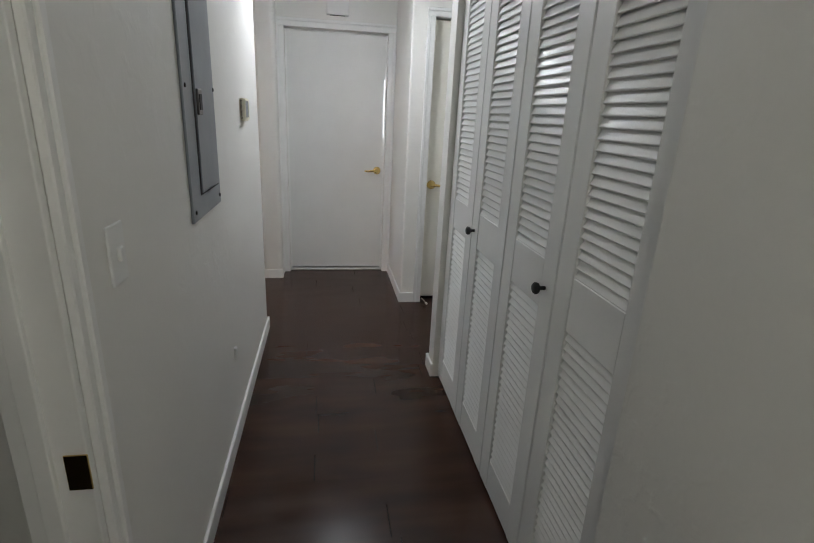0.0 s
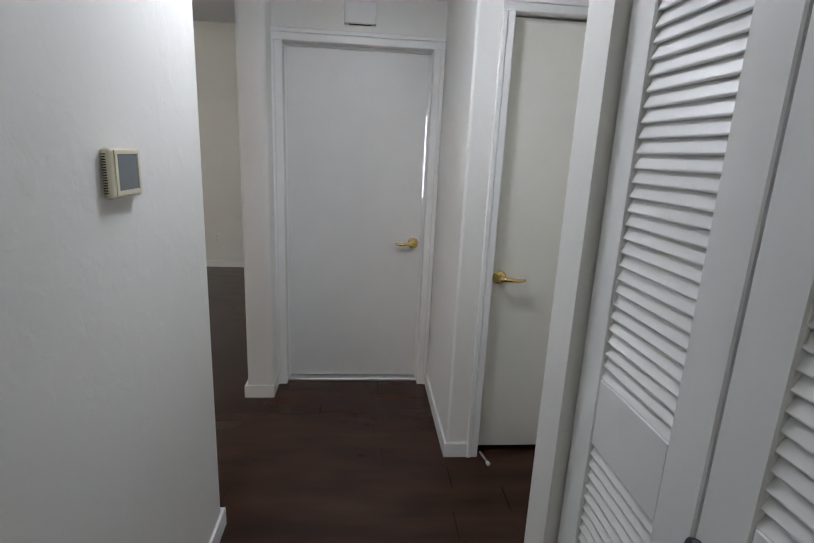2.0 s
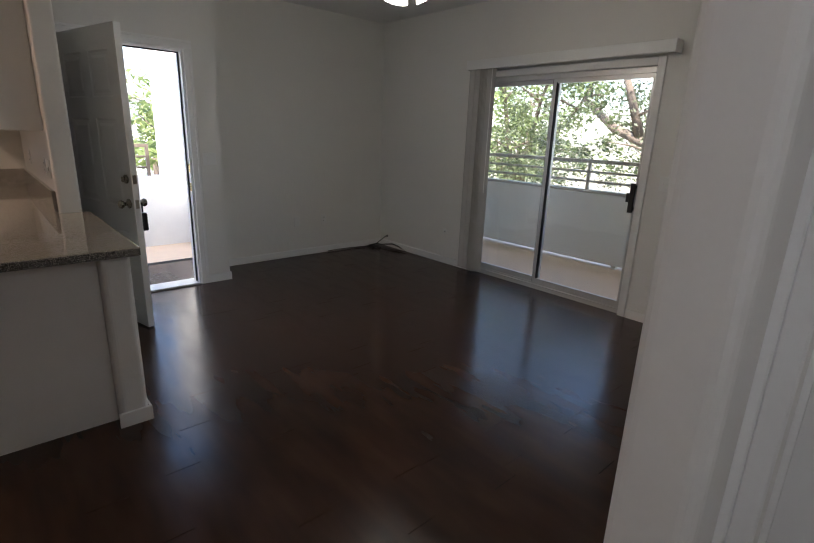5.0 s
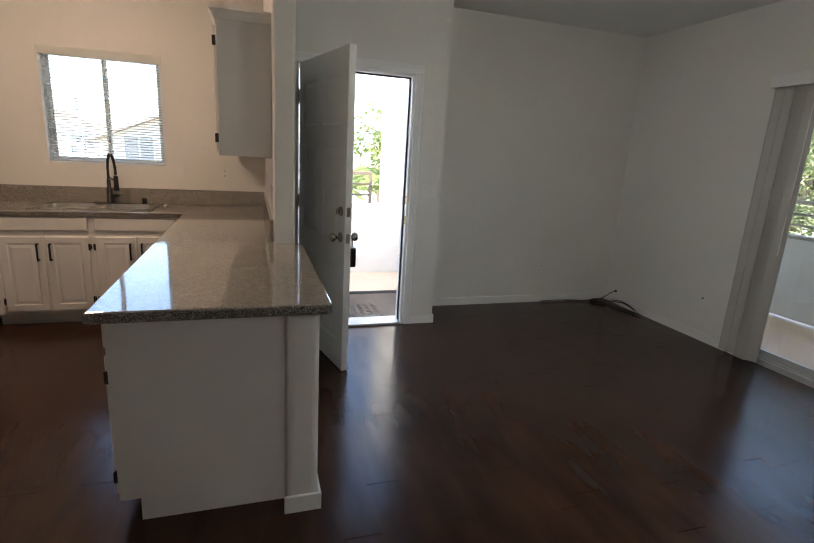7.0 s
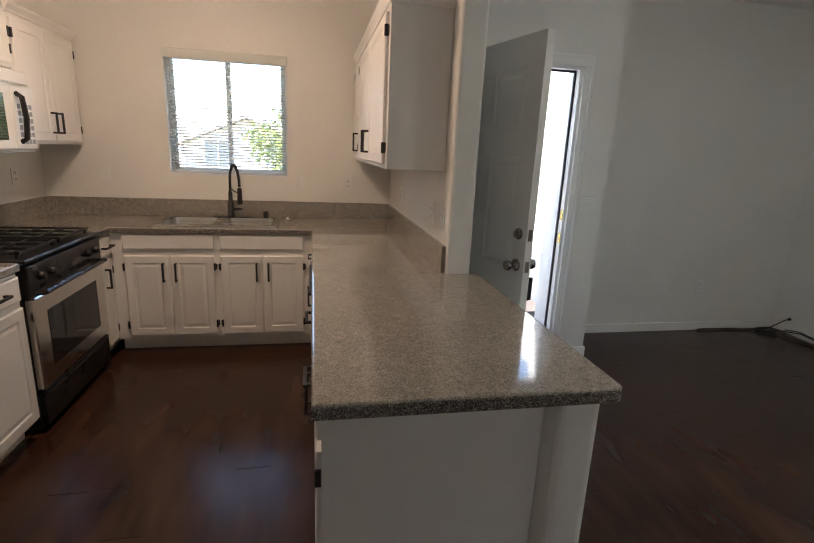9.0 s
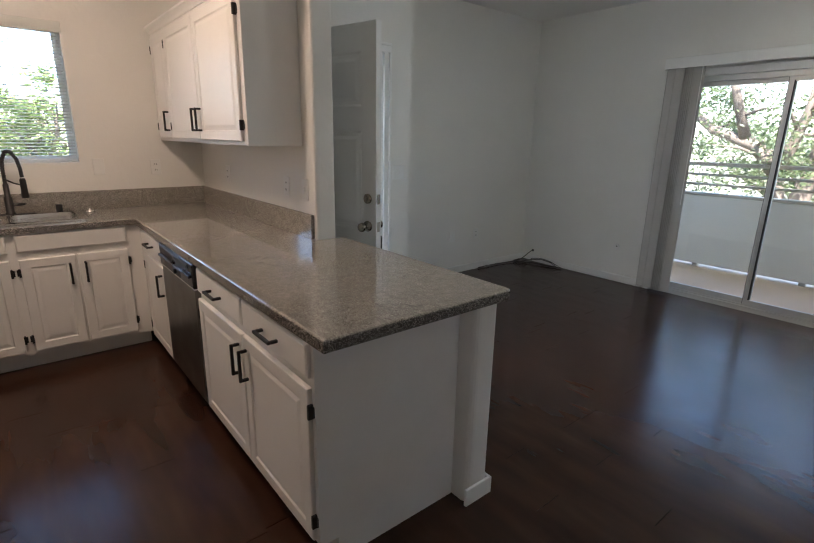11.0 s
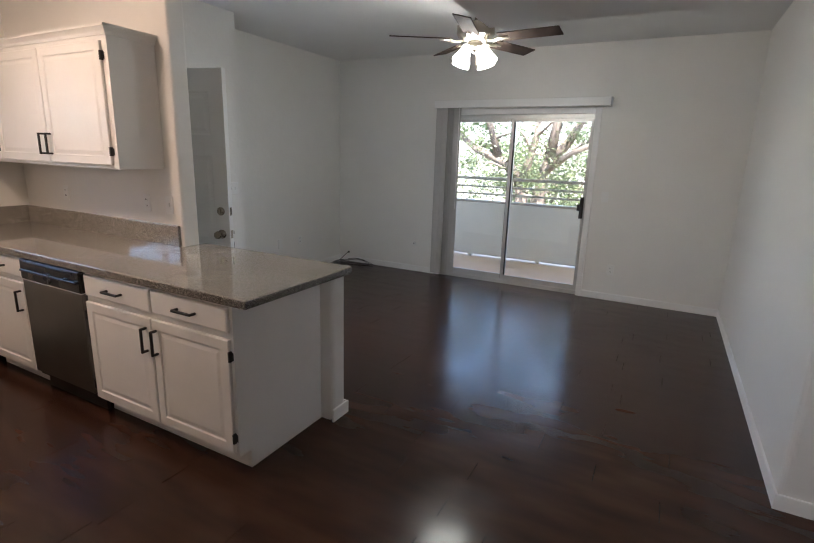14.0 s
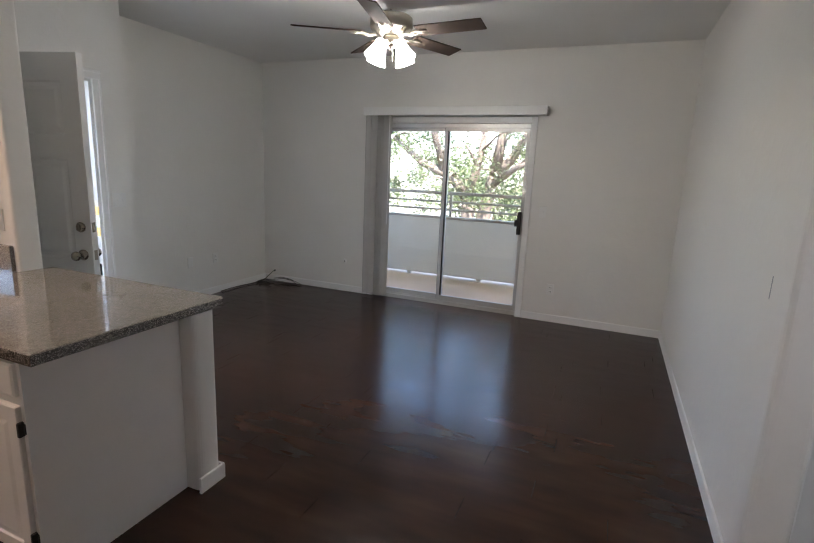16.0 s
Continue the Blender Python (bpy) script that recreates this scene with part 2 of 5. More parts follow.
M_VANE = material("grey_vane", (0.5, 0.49, 0.47), 0.6, spread=0.05)
M_GRANITE = granite_material("speckled_laminate")
# edge flakes darkened: dark speckles plus shade under the lip put into the colour
M_GRANITE_EDGE = granite_material("shaded_speckled_edge", 0.38)
M_PLANK = plank_material("dark_plank")
M_SUB = material("underlay", (0.008, 0.006, 0.005), 0.9)
M_GLASS = glass_material("window_glass")
M_ENAMEL = material("black_enamel", (0.008, 0.008, 0.009), 0.3)
M_OVENGLASS = material("dark_oven_glass", (0.02, 0.02, 0.021), 0.06, spread=0.02, rough_spread=0.02)
M_FARGLASS = material("far_window_glass", (0.3, 0.33, 0.36), 0.1, spread=0.05, rough_spread=0.03)
M_LATCH = material("worn_dark_steel", (0.16, 0.155, 0.15), 0.35, 1.0, spread=0.1)
M_PANEL = material("blue_grey_enamel", (0.23, 0.25, 0.275), 0.4, spread=0.05, bump=0.05)
M_IRON = material("cast_iron", (0.02, 0.02, 0.02), 0.6)
M_STUCCO = material("white_stucco", (0.73, 0.72, 0.7), 0.85, bump=0.5, bump_scale=70, spread=0.04)
M_PARAPET = material("pale_grey_stucco", (0.68, 0.66, 0.615), 0.8, bump=0.35, bump_scale=70, spread=0.05)
M_DECK = material("beige_deck_coating", (0.58, 0.45, 0.34), 0.75, bump=0.3, bump_scale=120, spread=0.08)
M_RAIL = material("taupe_rail_paint", (0.4, 0.375, 0.32), 0.5)
M_RAIL_DARK = material("brown_rail_paint", (0.13, 0.1, 0.075), 0.5)
M_MAT = material("dark_rubber", (0.02, 0.022, 0.026), 0.8, bump=0.5, bump_scale=200)
M_BARK = material("bark", (0.12, 0.09, 0.068), 0.9, bump=0.9, bump_scale=40, spread=0.25, scale=8)
M_LEAF = leaf_material("leaves", (0.04, 0.055, 0.024), (0.16, 0.19, 0.085))
M_LEAF2 = leaf_material("bright_leaves", (0.09, 0.125, 0.04), (0.29, 0.35, 0.13))
M_ROOF = material("grey_roof_tiles", (0.36, 0.33, 0.31), 0.9, spread=0.2, scale=20)
M_GROUND = material("dry_ground", (0.2, 0.18, 0.13), 0.95, spread=0.25, scale=0.6)
M_BLADE = material("dark_walnut_blade", (0.06, 0.042, 0.034), 0.75, spread=0.25, scale=12)
M_BLADE.node_tree.nodes["Principled BSDF"].inputs["Specular IOR Level"].default_value = 0.1
M_PEWTER = material("pewter_metal", (0.34, 0.31, 0.265), 0.33, 1.0)
M_NICKEL = material("antique_nickel", (0.5, 0.46, 0.39), 0.34, 1.0, spread=0.08)
M_DARK_NICKEL = material("aged_nickel", (0.36, 0.33, 0.28), 0.25, 1.0, spread=0.08)
M_CABLE = material("black_cable", (0.012, 0.012, 0.013), 0.5)
M_HALL_LAMP = lamp_material("hall_lamp_glass", HALL_TINT, HALL_LAMP)
# emissive stand-in for daylight at the end door's edge, not a lamp
M_GAP_GLOW = lamp_material("glowing_gap_strip", (0.95, 0.98, 1.0), 0.35)
M_START_LAMP = lamp_material("start_lamp_glass", START_TINT, START_LAMP)
M_KITCHEN_LAMP = lamp_material("kitchen_lamp_glass", KITCHEN_TINT, KITCHEN_LAMP)
M_FAN_LAMP = lamp_material("frosted_shade_glass", FAN_TINT, FAN_LAMP)


# ---- mesh tools ----
def finish(name, bm, mat, smooth=False):
    bmesh.ops.recalc_face_normals(bm, faces=bm.faces)
    me = bpy.data.meshes.new(name)
    bm.to_mesh(me)
    bm.free()
    me.materials.append(mat)
    if smooth:
        me.shade_smooth()
    return me


def part(name, bm, mat, parent=None, label="", smooth=False):
    """One mesh object from a bmesh (or a ready mesh), under a thing or a part; its coordinates are the parent's."""
    me = bm if isinstance(bm, bpy.types.Mesh) else finish(name, bm, mat, smooth)
    ob = new(name, me)
    if parent:
        ob.parent = parent
    if label:
        ob["label"] = label
    return ob


def thing(name, m, label, category, group="", kind=""):
    ob = new(name)
    ob.empty_display_size = 0.1
    ob.matrix_basis = m
    return tagged(ob, label, category, group, kind)


def boxes(*specs, bevel=0.0, seg=1):
    """A bmesh of boxes x0, x1, y0, y1, z0, z1."""
    bm = bmesh.new()
    for x0, x1, y0, y1, z0, z1 in specs:
        v = [bm.verts.new(p) for p in ((x0, y0, z0), (x1, y0, z0), (x1, y1, z0), (x0, y1, z0), (x0, y0, z1), (x1, y0, z1), (x1, y1, z1), (x0, y1, z1))]
        for f in ((3, 2, 1, 0), (4, 5, 6, 7), (0, 1, 5, 4), (1, 2, 6, 5), (2, 3, 7, 6), (3, 0, 4, 7)):
            bm.faces.new([v[i] for i in f])
    if bevel:
        bmesh.ops.bevel(bm, geom=bm.edges[:], offset=bevel, segments=seg, profile=0.5, affect="EDGES", clamp_overlap=True)
    return bm


def slab(axis, us, vs, t0, t1, holes=(), keep=None):
    """A plate between t0 and t1 along an axis, cut on the grid us x vs, with rectangular holes."""
    us, vs = sorted(set(us) | {h[i] for h in holes for i in (0, 1)}), sorted(set(vs) | {h[i] for h in holes for i in (2, 3)})
    place = {"x": lambda u, v, t: (t, u, v), "y": lambda u, v, t: (u, t, v), "z": lambda u, v, t: (u, v, t)}[axis]
    bm, made = bmesh.new(), {}

    def vert(i, j, t):
        if (i, j, t) not in made:
            made[i, j, t] = bm.verts.new(place(us[i], vs[j], t))
        return made[i, j, t]

    def solid(i, j):
        if not (0 <= i < len(us) - 1 and 0 <= j < len(vs) - 1):
            return False
        u, v = (us[i] + us[i + 1]) / 2, (vs[j] + vs[j + 1]) / 2
        if keep and not keep(u, v):
            return False
        return not any(a < u < b and c < v < d for a, b, c, d in holes)

    for i in range(len(us) - 1):
        for j in range(len(vs) - 1):
            if not solid(i, j):
                continue
            for t in (t0, t1):
                bm.faces.new([vert(i, j, t), vert(i + 1, j, t), vert(i + 1, j + 1, t), vert(i, j + 1, t)])
            for di, dj, a, b in ((-1, 0, (i, j), (i, j + 1)), (1, 0, (i + 1, j), (i + 1, j + 1)), (0, -1, (i, j), (i + 1, j)), (0, 1, (i, j + 1), (i + 1, j + 1))):
                if not solid(i + di, j + dj):
                    bm.faces.new([vert(*a, t0), vert(*b, t0), vert(*b, t1), vert(*a, t1)])
    return bm


def round_edges(bm, test, offset, seg=4, along=None):
    """Bevel the edges whose two ends pass the test and that are real corners."""
    bmesh.ops.recalc_face_normals(bm, faces=bm.faces)
    es = [e for e in bm.edges if test(e.verts[0].co) and test(e.verts[1].co) and len(e.link_faces) == 2 and e.calc_face_angle(0) > 0.5]
    if along is not None:
        es = [e for e in es if abs(e.verts[0].co[along] - e.verts[1].co[along]) > 0.001]
    bmesh.ops.bevel(bm, geom=es, offset=offset, segments=seg, profile=0.5, affect="EDGES", clamp_overlap=True)
    return bm


def lathe(profile, seg=24, bm=None, at=(0, 0, 0), axis="z"):
    bm = bm or bmesh.new()
    turn = {"z": lambda a, b, c: (a, b, c), "x": lambda a, b, c: (c, a, b), "y": lambda a, b, c: (a, c, b)}[axis]
    rings = []
    for r, z in profile:
        ring = []
        for k in range(seg):
            a = 2 * math.pi * k / seg
            p = turn(r * math.cos(a), r * math.sin(a), z)
            ring.append(bm.verts.new((p[0] + at[0], p[1] + at[1], p[2] + at[2])))
        rings.append(ring)
    for r0, r1 in zip(rings, rings[1:]):
        for k in range(seg):
            bm.faces.new([r0[k], r0[(k + 1) % seg], r1[(k + 1) % seg], r1[k]])
    bm.faces.new(rings[0])
    bm.faces.new(rings[-1])
    return bm


def tube(points, radius, seg=10, bm=None):
    """A round bar along points; radius is a number or one per point."""
    bm = bm or bmesh.new()
    pts = [Vector(p) for p in points]
    rad = radius if isinstance(radius, (list, tuple)) else [radius] * len(pts)
    rings, ref = [], None
    for i, p in enumerate(pts):
        d = (pts[min(i + 1, len(pts) - 1)] - pts[max(i - 1, 0)]).normalized()
        if ref is None:
            ref = d.orthogonal().normalized()
        ref = (ref - d * ref.dot(d)).normalized()
        side = d.cross(ref)
        rings.append([bm.verts.new(p + (ref * math.cos(2 * math.pi * k / seg) + side * math.sin(2 * math.pi * k / seg)) * rad[i]) for k in range(seg)])
    for r0, r1 in zip(rings, rings[1:]):
        for k in range(seg):
            bm.faces.new([r0[k], r0[(k + 1) % seg], r1[(k + 1) % seg], r1[k]])
    bm.faces.new(rings[0])
    bm.faces.new(rings[-1])
    return bm


def ring_panel(w, h, rings, back):
    """A rectangular panel in the xz plane, its face towards -y, stepped inwards by rings of (inset, y)."""
    bm, last = bmesh.new(), None
    for inset, y in [(rings[0][0], back)] + list(rings):
        v = [bm.verts.new(p) for p in ((inset, y, inset), (w - inset, y, inset), (w - inset, y, h - inset), (inset, y, h - inset))]
        if last:
            for k in range(4):
                bm.faces.new([last[k], last[(k + 1) % 4], v[(k + 1) % 4], v[k]])
        else:
            bm.faces.new(v)
        last = v
    bm.faces.new(last)
    return bm


# ---- structure ----
CEIL, HALL_CEIL = 2.76, 2.27


def wall(name, bm, label, mat=None):
    return tagged(part(name, bm, mat or M_WALL), label, "wall", kind="structure")


T = CEIL + 0.05
wall("wall_slider", slab("y", [-5.5, -0.38], [0, T], 7.62, 7.78, [(-3.74, -1.93, 0, 2.06)]), "white painted wall round the sliding glass door")
wall("wall_living_side", slab("x", [5.33, 7.62], [0, T], -5.5, -5.35), "plain white painted living room wall")
wall("wall_entry_return", slab("y", [-5.5, -4.88], [0, T], 5.21, 5.33), "short white return wall beside the entry")
wall("wall_entry", slab("x", [4.04, 5.21], [0, T], -5.03, -4.88, [(4.13, 5.05, 0, 2.1)]), "white painted wall round the entry door")
bm = slab("y", [-5.98, -3.94], [0, T], 3.91, 4.035)
wall("wall_kitchen_back", round_edges(bm, lambda c: c.x > -3.95, 0.016), "white painted kitchen wall with rounded end")
wall("wall_kitchen_window", slab("x", [1.12, 3.91], [0, T], -5.98, -5.83, [(2.165, 3.057, 1.247, 2.155)]), "white painted kitchen wall round the window")
wall("wall_kitchen_side", slab("y", [-5.83, -0.5], [0, T], 1.12, 1.27), "plain white painted kitchen side wall")
bm = slab("x", [-0.75, 3.308], [0, T], -0.5, -0.39, [(0.1, 0.985, 0, 2.05)])
wall("wall_hall", round_edges(bm, lambda c: c.y > 3.3, 0.016), "white painted hallway wall with textured finish")
bm = slab("x", [4.35, 7.62], [0, T], -0.53, -0.38)
wall("wall_living_right", round_edges(bm, lambda c: c.y < 4.36, 0.03), "white painted living room wall with rounded end")
wall("wall_hall_end", slab("y", [-0.38, 0.57], [0, HALL_CEIL + 0.05], 4.53, 4.65, [(-0.322, 0.506, 0, 2.02)]), "white wall round the hallway end door")
bm = slab("x", [3.745, 4.65], [0, HALL_CEIL + 0.05], 0.57, 0.685)
wall("wall_hall_jog", round_edges(bm, lambda c: c.y < 3.75 and c.x < 0.58, 0.014), "short white hallway wall with rounded corner")
wall("wall_linen", slab("y", [0.685, 1.32], [0, HALL_CEIL + 0.05], 3.745, 3.86, [(0.727, 1.122, 0, 2.03)]), "white wall round the narrow linen door")
wall("wall_side_hall", slab("x", [2.72, 3.745], [0, HALL_CEIL + 0.05], 1.175, 1.32, [(2.86, 3.56, 0, 2.03)]), "white wall of the side recess")
bm = slab("x", [-0.75, 2.72], [0, HALL_CEIL + 0.05], 0.59, 0.69, [(0.984, 2.595, 0, 2.05)])
wall("wall_closet", round_edges(bm, lambda c: c.y > 2.71, 0.012), "white wall framing the louvered closet")
wall("wall_closet_end", slab("y", [0.69, 1.32], [0, HALL_CEIL + 0.05], 2.605, 2.72), "white closet end wall")
wall("wall_closet_back", slab("x", [0.975, 2.605], [0, HALL_CEIL + 0.05], 1.24, 1.32), "white wall at the back of the closet")
wall("wall_closet_near", slab("y", [0.69, 1.32], [0, HALL_CEIL + 0.05], 0.87, 0.975), "white closet side wall")
wall("wall_hall_back", slab("y", [-2.2, 0.7], [0, HALL_CEIL + 0.05], -0.87, -0.75), "plain white wall at the hallway's start")
wall("wall_bath_side", slab("x", [-0.75, 1.12], [0, HALL_CEIL + 0.05], -2.2, -2.08), "plain white wall of the room off the hallway")
wall("wall_header", slab("x", [3.308, 4.35], [HALL_CEIL, T], -0.5, -0.39), "white header above the hallway opening")
half = slab("y", [-3.94, -2.735], [0, 0.874], 3.91, 4.035)
wall("wall_peninsula", round_edges(half, lambda c: c.x > -2.74, 0.028), "white half wall behind the kitchen peninsula")
tagged(part("ceiling", boxes((-5.04, -0.39, 1.1, 7.8, CEIL, CEIL + 0.12), (-6.0, -5.04, 1.1, 4.04, CEIL, CEIL + 0.12), (-5.52, -5.04, 5.21, 7.8, CEIL, CEIL + 0.12)), M_CEIL), "flat white textured ceiling", "ceiling", kind="structure")
tagged(part("ceiling_hall", boxes((-2.2, 1.35, -0.87, 4.7, HALL_CEIL, HALL_CEIL + 0.1)), M_CEIL), "flat white hallway ceiling", "ceiling", kind="structure")
# added unseen roof slab over everything, so that no light leaks between the ceilings
tagged(part("roof", boxes((-5.05, 1.6, -1.2, 7.9, T + 0.13, T + 0.3), (-6.2, -5.05, -1.2, 4.1, T + 0.13, T + 0.3), (-5.6, -5.05, 5.2, 7.9, T + 0.13, T + 0.3)), M_STUCCO), "added unseen slab over the flat that keeps light out", "roof", kind="structure")
tagged(part("wall_outer", boxes((1.35, 1.5, -1.0, 7.9, -3, T + 0.13), (-0.38, 1.35, 7.3, 7.4, -3, T + 0.13))  , M_STUCCO), "plain white outer wall", "wall", kind="structure")


def baseboard(x0, x1, y0, y1):
    bm = boxes((x0, x1, y0, y1, 0.0, 0.078))
    round_edges(bm, lambda c: c.z > 0.07, 0.005, 2)
    tagged(part("baseboard", bm, M_TRIM), "white painted wooden baseboard", "baseboard", kind="structure")


B = 0.013
for run in ((-5.35, -3.81, 7.62 - B, 7.62), (-1.9, -0.53, 7.62 - B, 7.62), (-5.35, -5.35 + B, 5.33, 7.62 - B), (-4.88, -4.88 + B, 5.125, 5.33 + B),
            (-5.35 + B, -4.88, 5.33, 5.33 + B), (-0.53 - B, -0.53, 4.35 - B, 7.62 - B), (-0.53, -0.372, 4.35 - B, 4.35), (-0.38, -0.372, 4.35, 4.51),
            (-0.39, -0.39 + B, 1.02, 3.308 + B), (-0.5, -0.39, 3.308, 3.308 + B), (-0.5 - B, -0.5, 1.27, 3.308 + B), (0.57 - B, 0.57, 3.745 - B, 4.51), (0.57, 0.672, 3.745 - B, 3.745),
            (0.59 - B, 0.59, 2.595, 2.72 + B), (0.59, 1.175, 2.72, 2.72 + B), (0.59 - B, 0.59, -0.75, 0.984), (-2.735, -2.735 + B, 3.91 - B, 4.035 + B),
            (-3.94, -2.735, 4.035, 4.035 + B), (-2.4, -0.5 - B, 1.27, 1.27 + B), (-4.88, -4.88 + B, 4.04, 4.075)):
    baseboard(*run)


def casing(parent, axis, face, out, a, b, top, width=0.065, depth=0.016):
    """Three mitre-free boards round an opening: two legs and a head, with a stepped profile."""
    lo, hi = sorted((face, face + out * depth))
    lo2, hi2 = sorted((face, face + out * (depth + 0.006)))
    for u0, u1, s in ((a - width, a, 0), (b, b + width, 1)):
        o0, o1 = (u0, u0 + 0.022) if s == 0 else (u1 - 0.022, u1)
        i0, i1 = (u0 + 0.022, u1) if s == 0 else (u0, u1 - 0.022)
        sp = [(i0, i1, lo, hi, 0, top), (o0, o1, lo2, hi2, 0, top)]
        if axis == "x":
            sp = [(c, d, e, f, g, h) for e, f, c, d, g, h in sp]
        part("casing_leg", boxes(*sp, bevel=0.003), M_TRIM, parent)
    sp = [(a - width, b + width, lo, hi, top, top + width - 0.022), (a - width, b + width, lo2, hi2, top + width - 0.022, top + width)]
    if axis == "x":
        sp = [(c, d, e, f, g, h) for e, f, c, d, g, h in sp]
    part("casing_head", boxes(*sp, bevel=0.003), M_TRIM, parent)


def lever(parent, x, y, z, side, out=-1):
    """A polished brass lever on the face of a leaf in the xz plane."""
    handle = part("door_handle", lathe([(0.003, 0), (0.031, 0), (0.033, 0.006), (0.024, 0.012), (0.012, 0.02), (0.012, 0.045), (0.01, 0.055), (0.003, 0.056)][::1], 20, None, (0, 0, 0), "y"), M_BRASS, parent, "polished brass lever handle", True)
    handle.location = (x, y, z)
    handle.scale = (1, out, 1)
    arm = part("lever_arm", tube([(0, 0.048, 0), (side * 0.03, 0.05, 0.001), (side * 0.08, 0.05, -0.004), (side * 0.112, 0.045, -0.002)], [0.011, 0.0105, 0.009, 0.0065], 10), M_BRASS, handle, "", True)
    return handle, arm


# hallway end door
end_door = thing("door_1", pose(0, 0, 0), "closed white flush door at the hallway end", "door", kind="structure")
part("door_leaf", boxes((-0.314, 0.498, 4.605, 4.64, 0.022, 2.012), bevel=0.002), M_DOOR, end_door)
casing(end_door, "y", 4.53, -1, -0.322, 0.506, 2.02, 0.062)
part("door_stop", boxes((-0.322, -0.31, 4.59, 4.602, 0, 2.02), (0.494, 0.506, 4.59, 4.602, 0, 2.02), (-0.31, 0.494, 4.59, 4.602, 2.008, 2.02)), M_TRIM, end_door)
part("threshold", boxes((-0.322, 0.506, 4.56, 4.65, 0.0, 0.014), bevel=0.003), M_ALU, end_door, "worn aluminium threshold")
part("strike_plate", boxes((0.4995, 0.5055, 4.565, 4.589, 0.85, 0.99), bevel=0.001), M_PLASTIC, end_door)
# added strip that glows itself; no light passes the door here
part("gap_glow", boxes((0.492, 0.494, 4.602, 4.605, 1.2, 1.67)), M_GAP_GLOW, end_door, "thin glowing strip standing in for daylight at the door edge")
lever(end_door, 0.446, 4.605, 0.915, -1)
tagged(part("wall_behind_door", boxes((-0.38, 1.3, 4.9, 5.0, 0, 2.3)), M_WALL), "plain wall behind the end door", "wall", kind="structure")
# narrow linen door
linen = thing("door_2", pose(0, 0, 0), "closed narrow cream-white linen closet door", "door", kind="structure")
part("door_leaf", boxes((0.734, 1.115, 3.785, 3.82, 0.03, 2.022), bevel=0.002), M_CREAM, linen)
casing(linen, "y", 3.745, -1, 0.727, 1.122, 2.03, 0.055)
lever(linen, 0.772, 3.785, 0.915, 1)
for z in (0.22, 1.0, 1.8):
    part("hinge", boxes((1.108, 1.132, 3.765, 3.784, z - 0.045, z + 0.045), bevel=0.003), M_TRIM, linen, "white painted door hinge")
# side recess door
side_door = thing("door_3", pose(0, 0, 0), "closed white flush door in the side recess", "door", kind="structure")
part("door_leaf", boxes((1.225, 1.26, 2.868, 3.552, 0.02, 2.022), bevel=0.002), M_DOOR, side_door)
casing(side_door, "x", 1.175, -1, 2.86, 3.56, 2.03, 0.075)
# doorway in the hall wall near the start
near = thing("door_4", pose(0, 0, 0), "open cased doorway with white jambs", "door frame", kind="structure")
part("jamb", boxes((-0.502, -0.388, 0.967, 0.985, 0, 2.05), (-0.502, -0.388, 0.1, 0.118, 0, 2.05), (-0.502, -0.388, 0.118, 0.967, 2.032, 2.05), bevel=0.002), M_TRIM, near)
part("stop_moulding", boxes((-0.47, -0.44, 0.955, 0.967, 0, 2.032), bevel=0.002), M_TRIM, near)
casing(near, "x", -0.39, 1, 0.1, 0.985, 2.05, 0.045)
part("strike_plate", boxes((-0.425, -0.3875, 0.964, 0.9675, 0.775, 0.845), bevel=0.001), M_BRASS, near, "tarnished brass strike plate")

# ---- closet ----
def bifold_panel(m, knob):
    W, H, D = 0.399, 2.0, 0.03
    p = thing("closet_door", m, "white louvered bifold closet door panel, closed", "closet door", "louvered closet doors")
    for x0, x1 in ((0.002, 0.086), (W - 0.086, W - 0.002)):
        part("stile", boxes((x0, x1, 0, D, 0.015, H), bevel=0.003), M_TRIM, p)
    for z0, z1 in ((0.015, 0.15), (0.885, 1.032), (1.92, H)):
        part("rail", boxes((0.086, W - 0.086, 0.002, D - 0.002, z0, z1), bevel=0.002), M_TRIM, p)
    for z0, z1 in ((0.15, 0.885), (1.032, 1.92)):
        n = round((z1 - z0) / 0.0262)
        for i in range(n):
            s = part("slat", SLAT, M_TRIM, p)
            s.location = (0.086, 0.0, z0 + (i + 0.5) * (z1 - z0) / n)
    if knob:
        k = part("knob", lathe([(0.006, 0), (0.006, -0.016), (0.016, -0.022), (0.018, -0.03), (0.013, -0.036), (0.003, -0.037)], 16, None, (0, 0, 0), "y"), M_BLACK, p, "small black round knob", True)
        k.location = (knob, 0, 0.953)
    return p


bm = boxes((-0.002, 0.229, -0.0155, 0.0155, -0.0035, 0.0035))
round_edges(bm, lambda c: c.y < -0.015 and abs(c.z) > 0.003, 0.0032, 3)
bmesh.ops.rotate(bm, verts=bm.verts, cent=(0, 0, 0), matrix=Matrix.Rotation(radians(66), 3, "X"))
bmesh.ops.translate(bm, verts=bm.verts, vec=(0, 0.0125, 0))
SLAT = finish("slat", bm, M_TRIM)
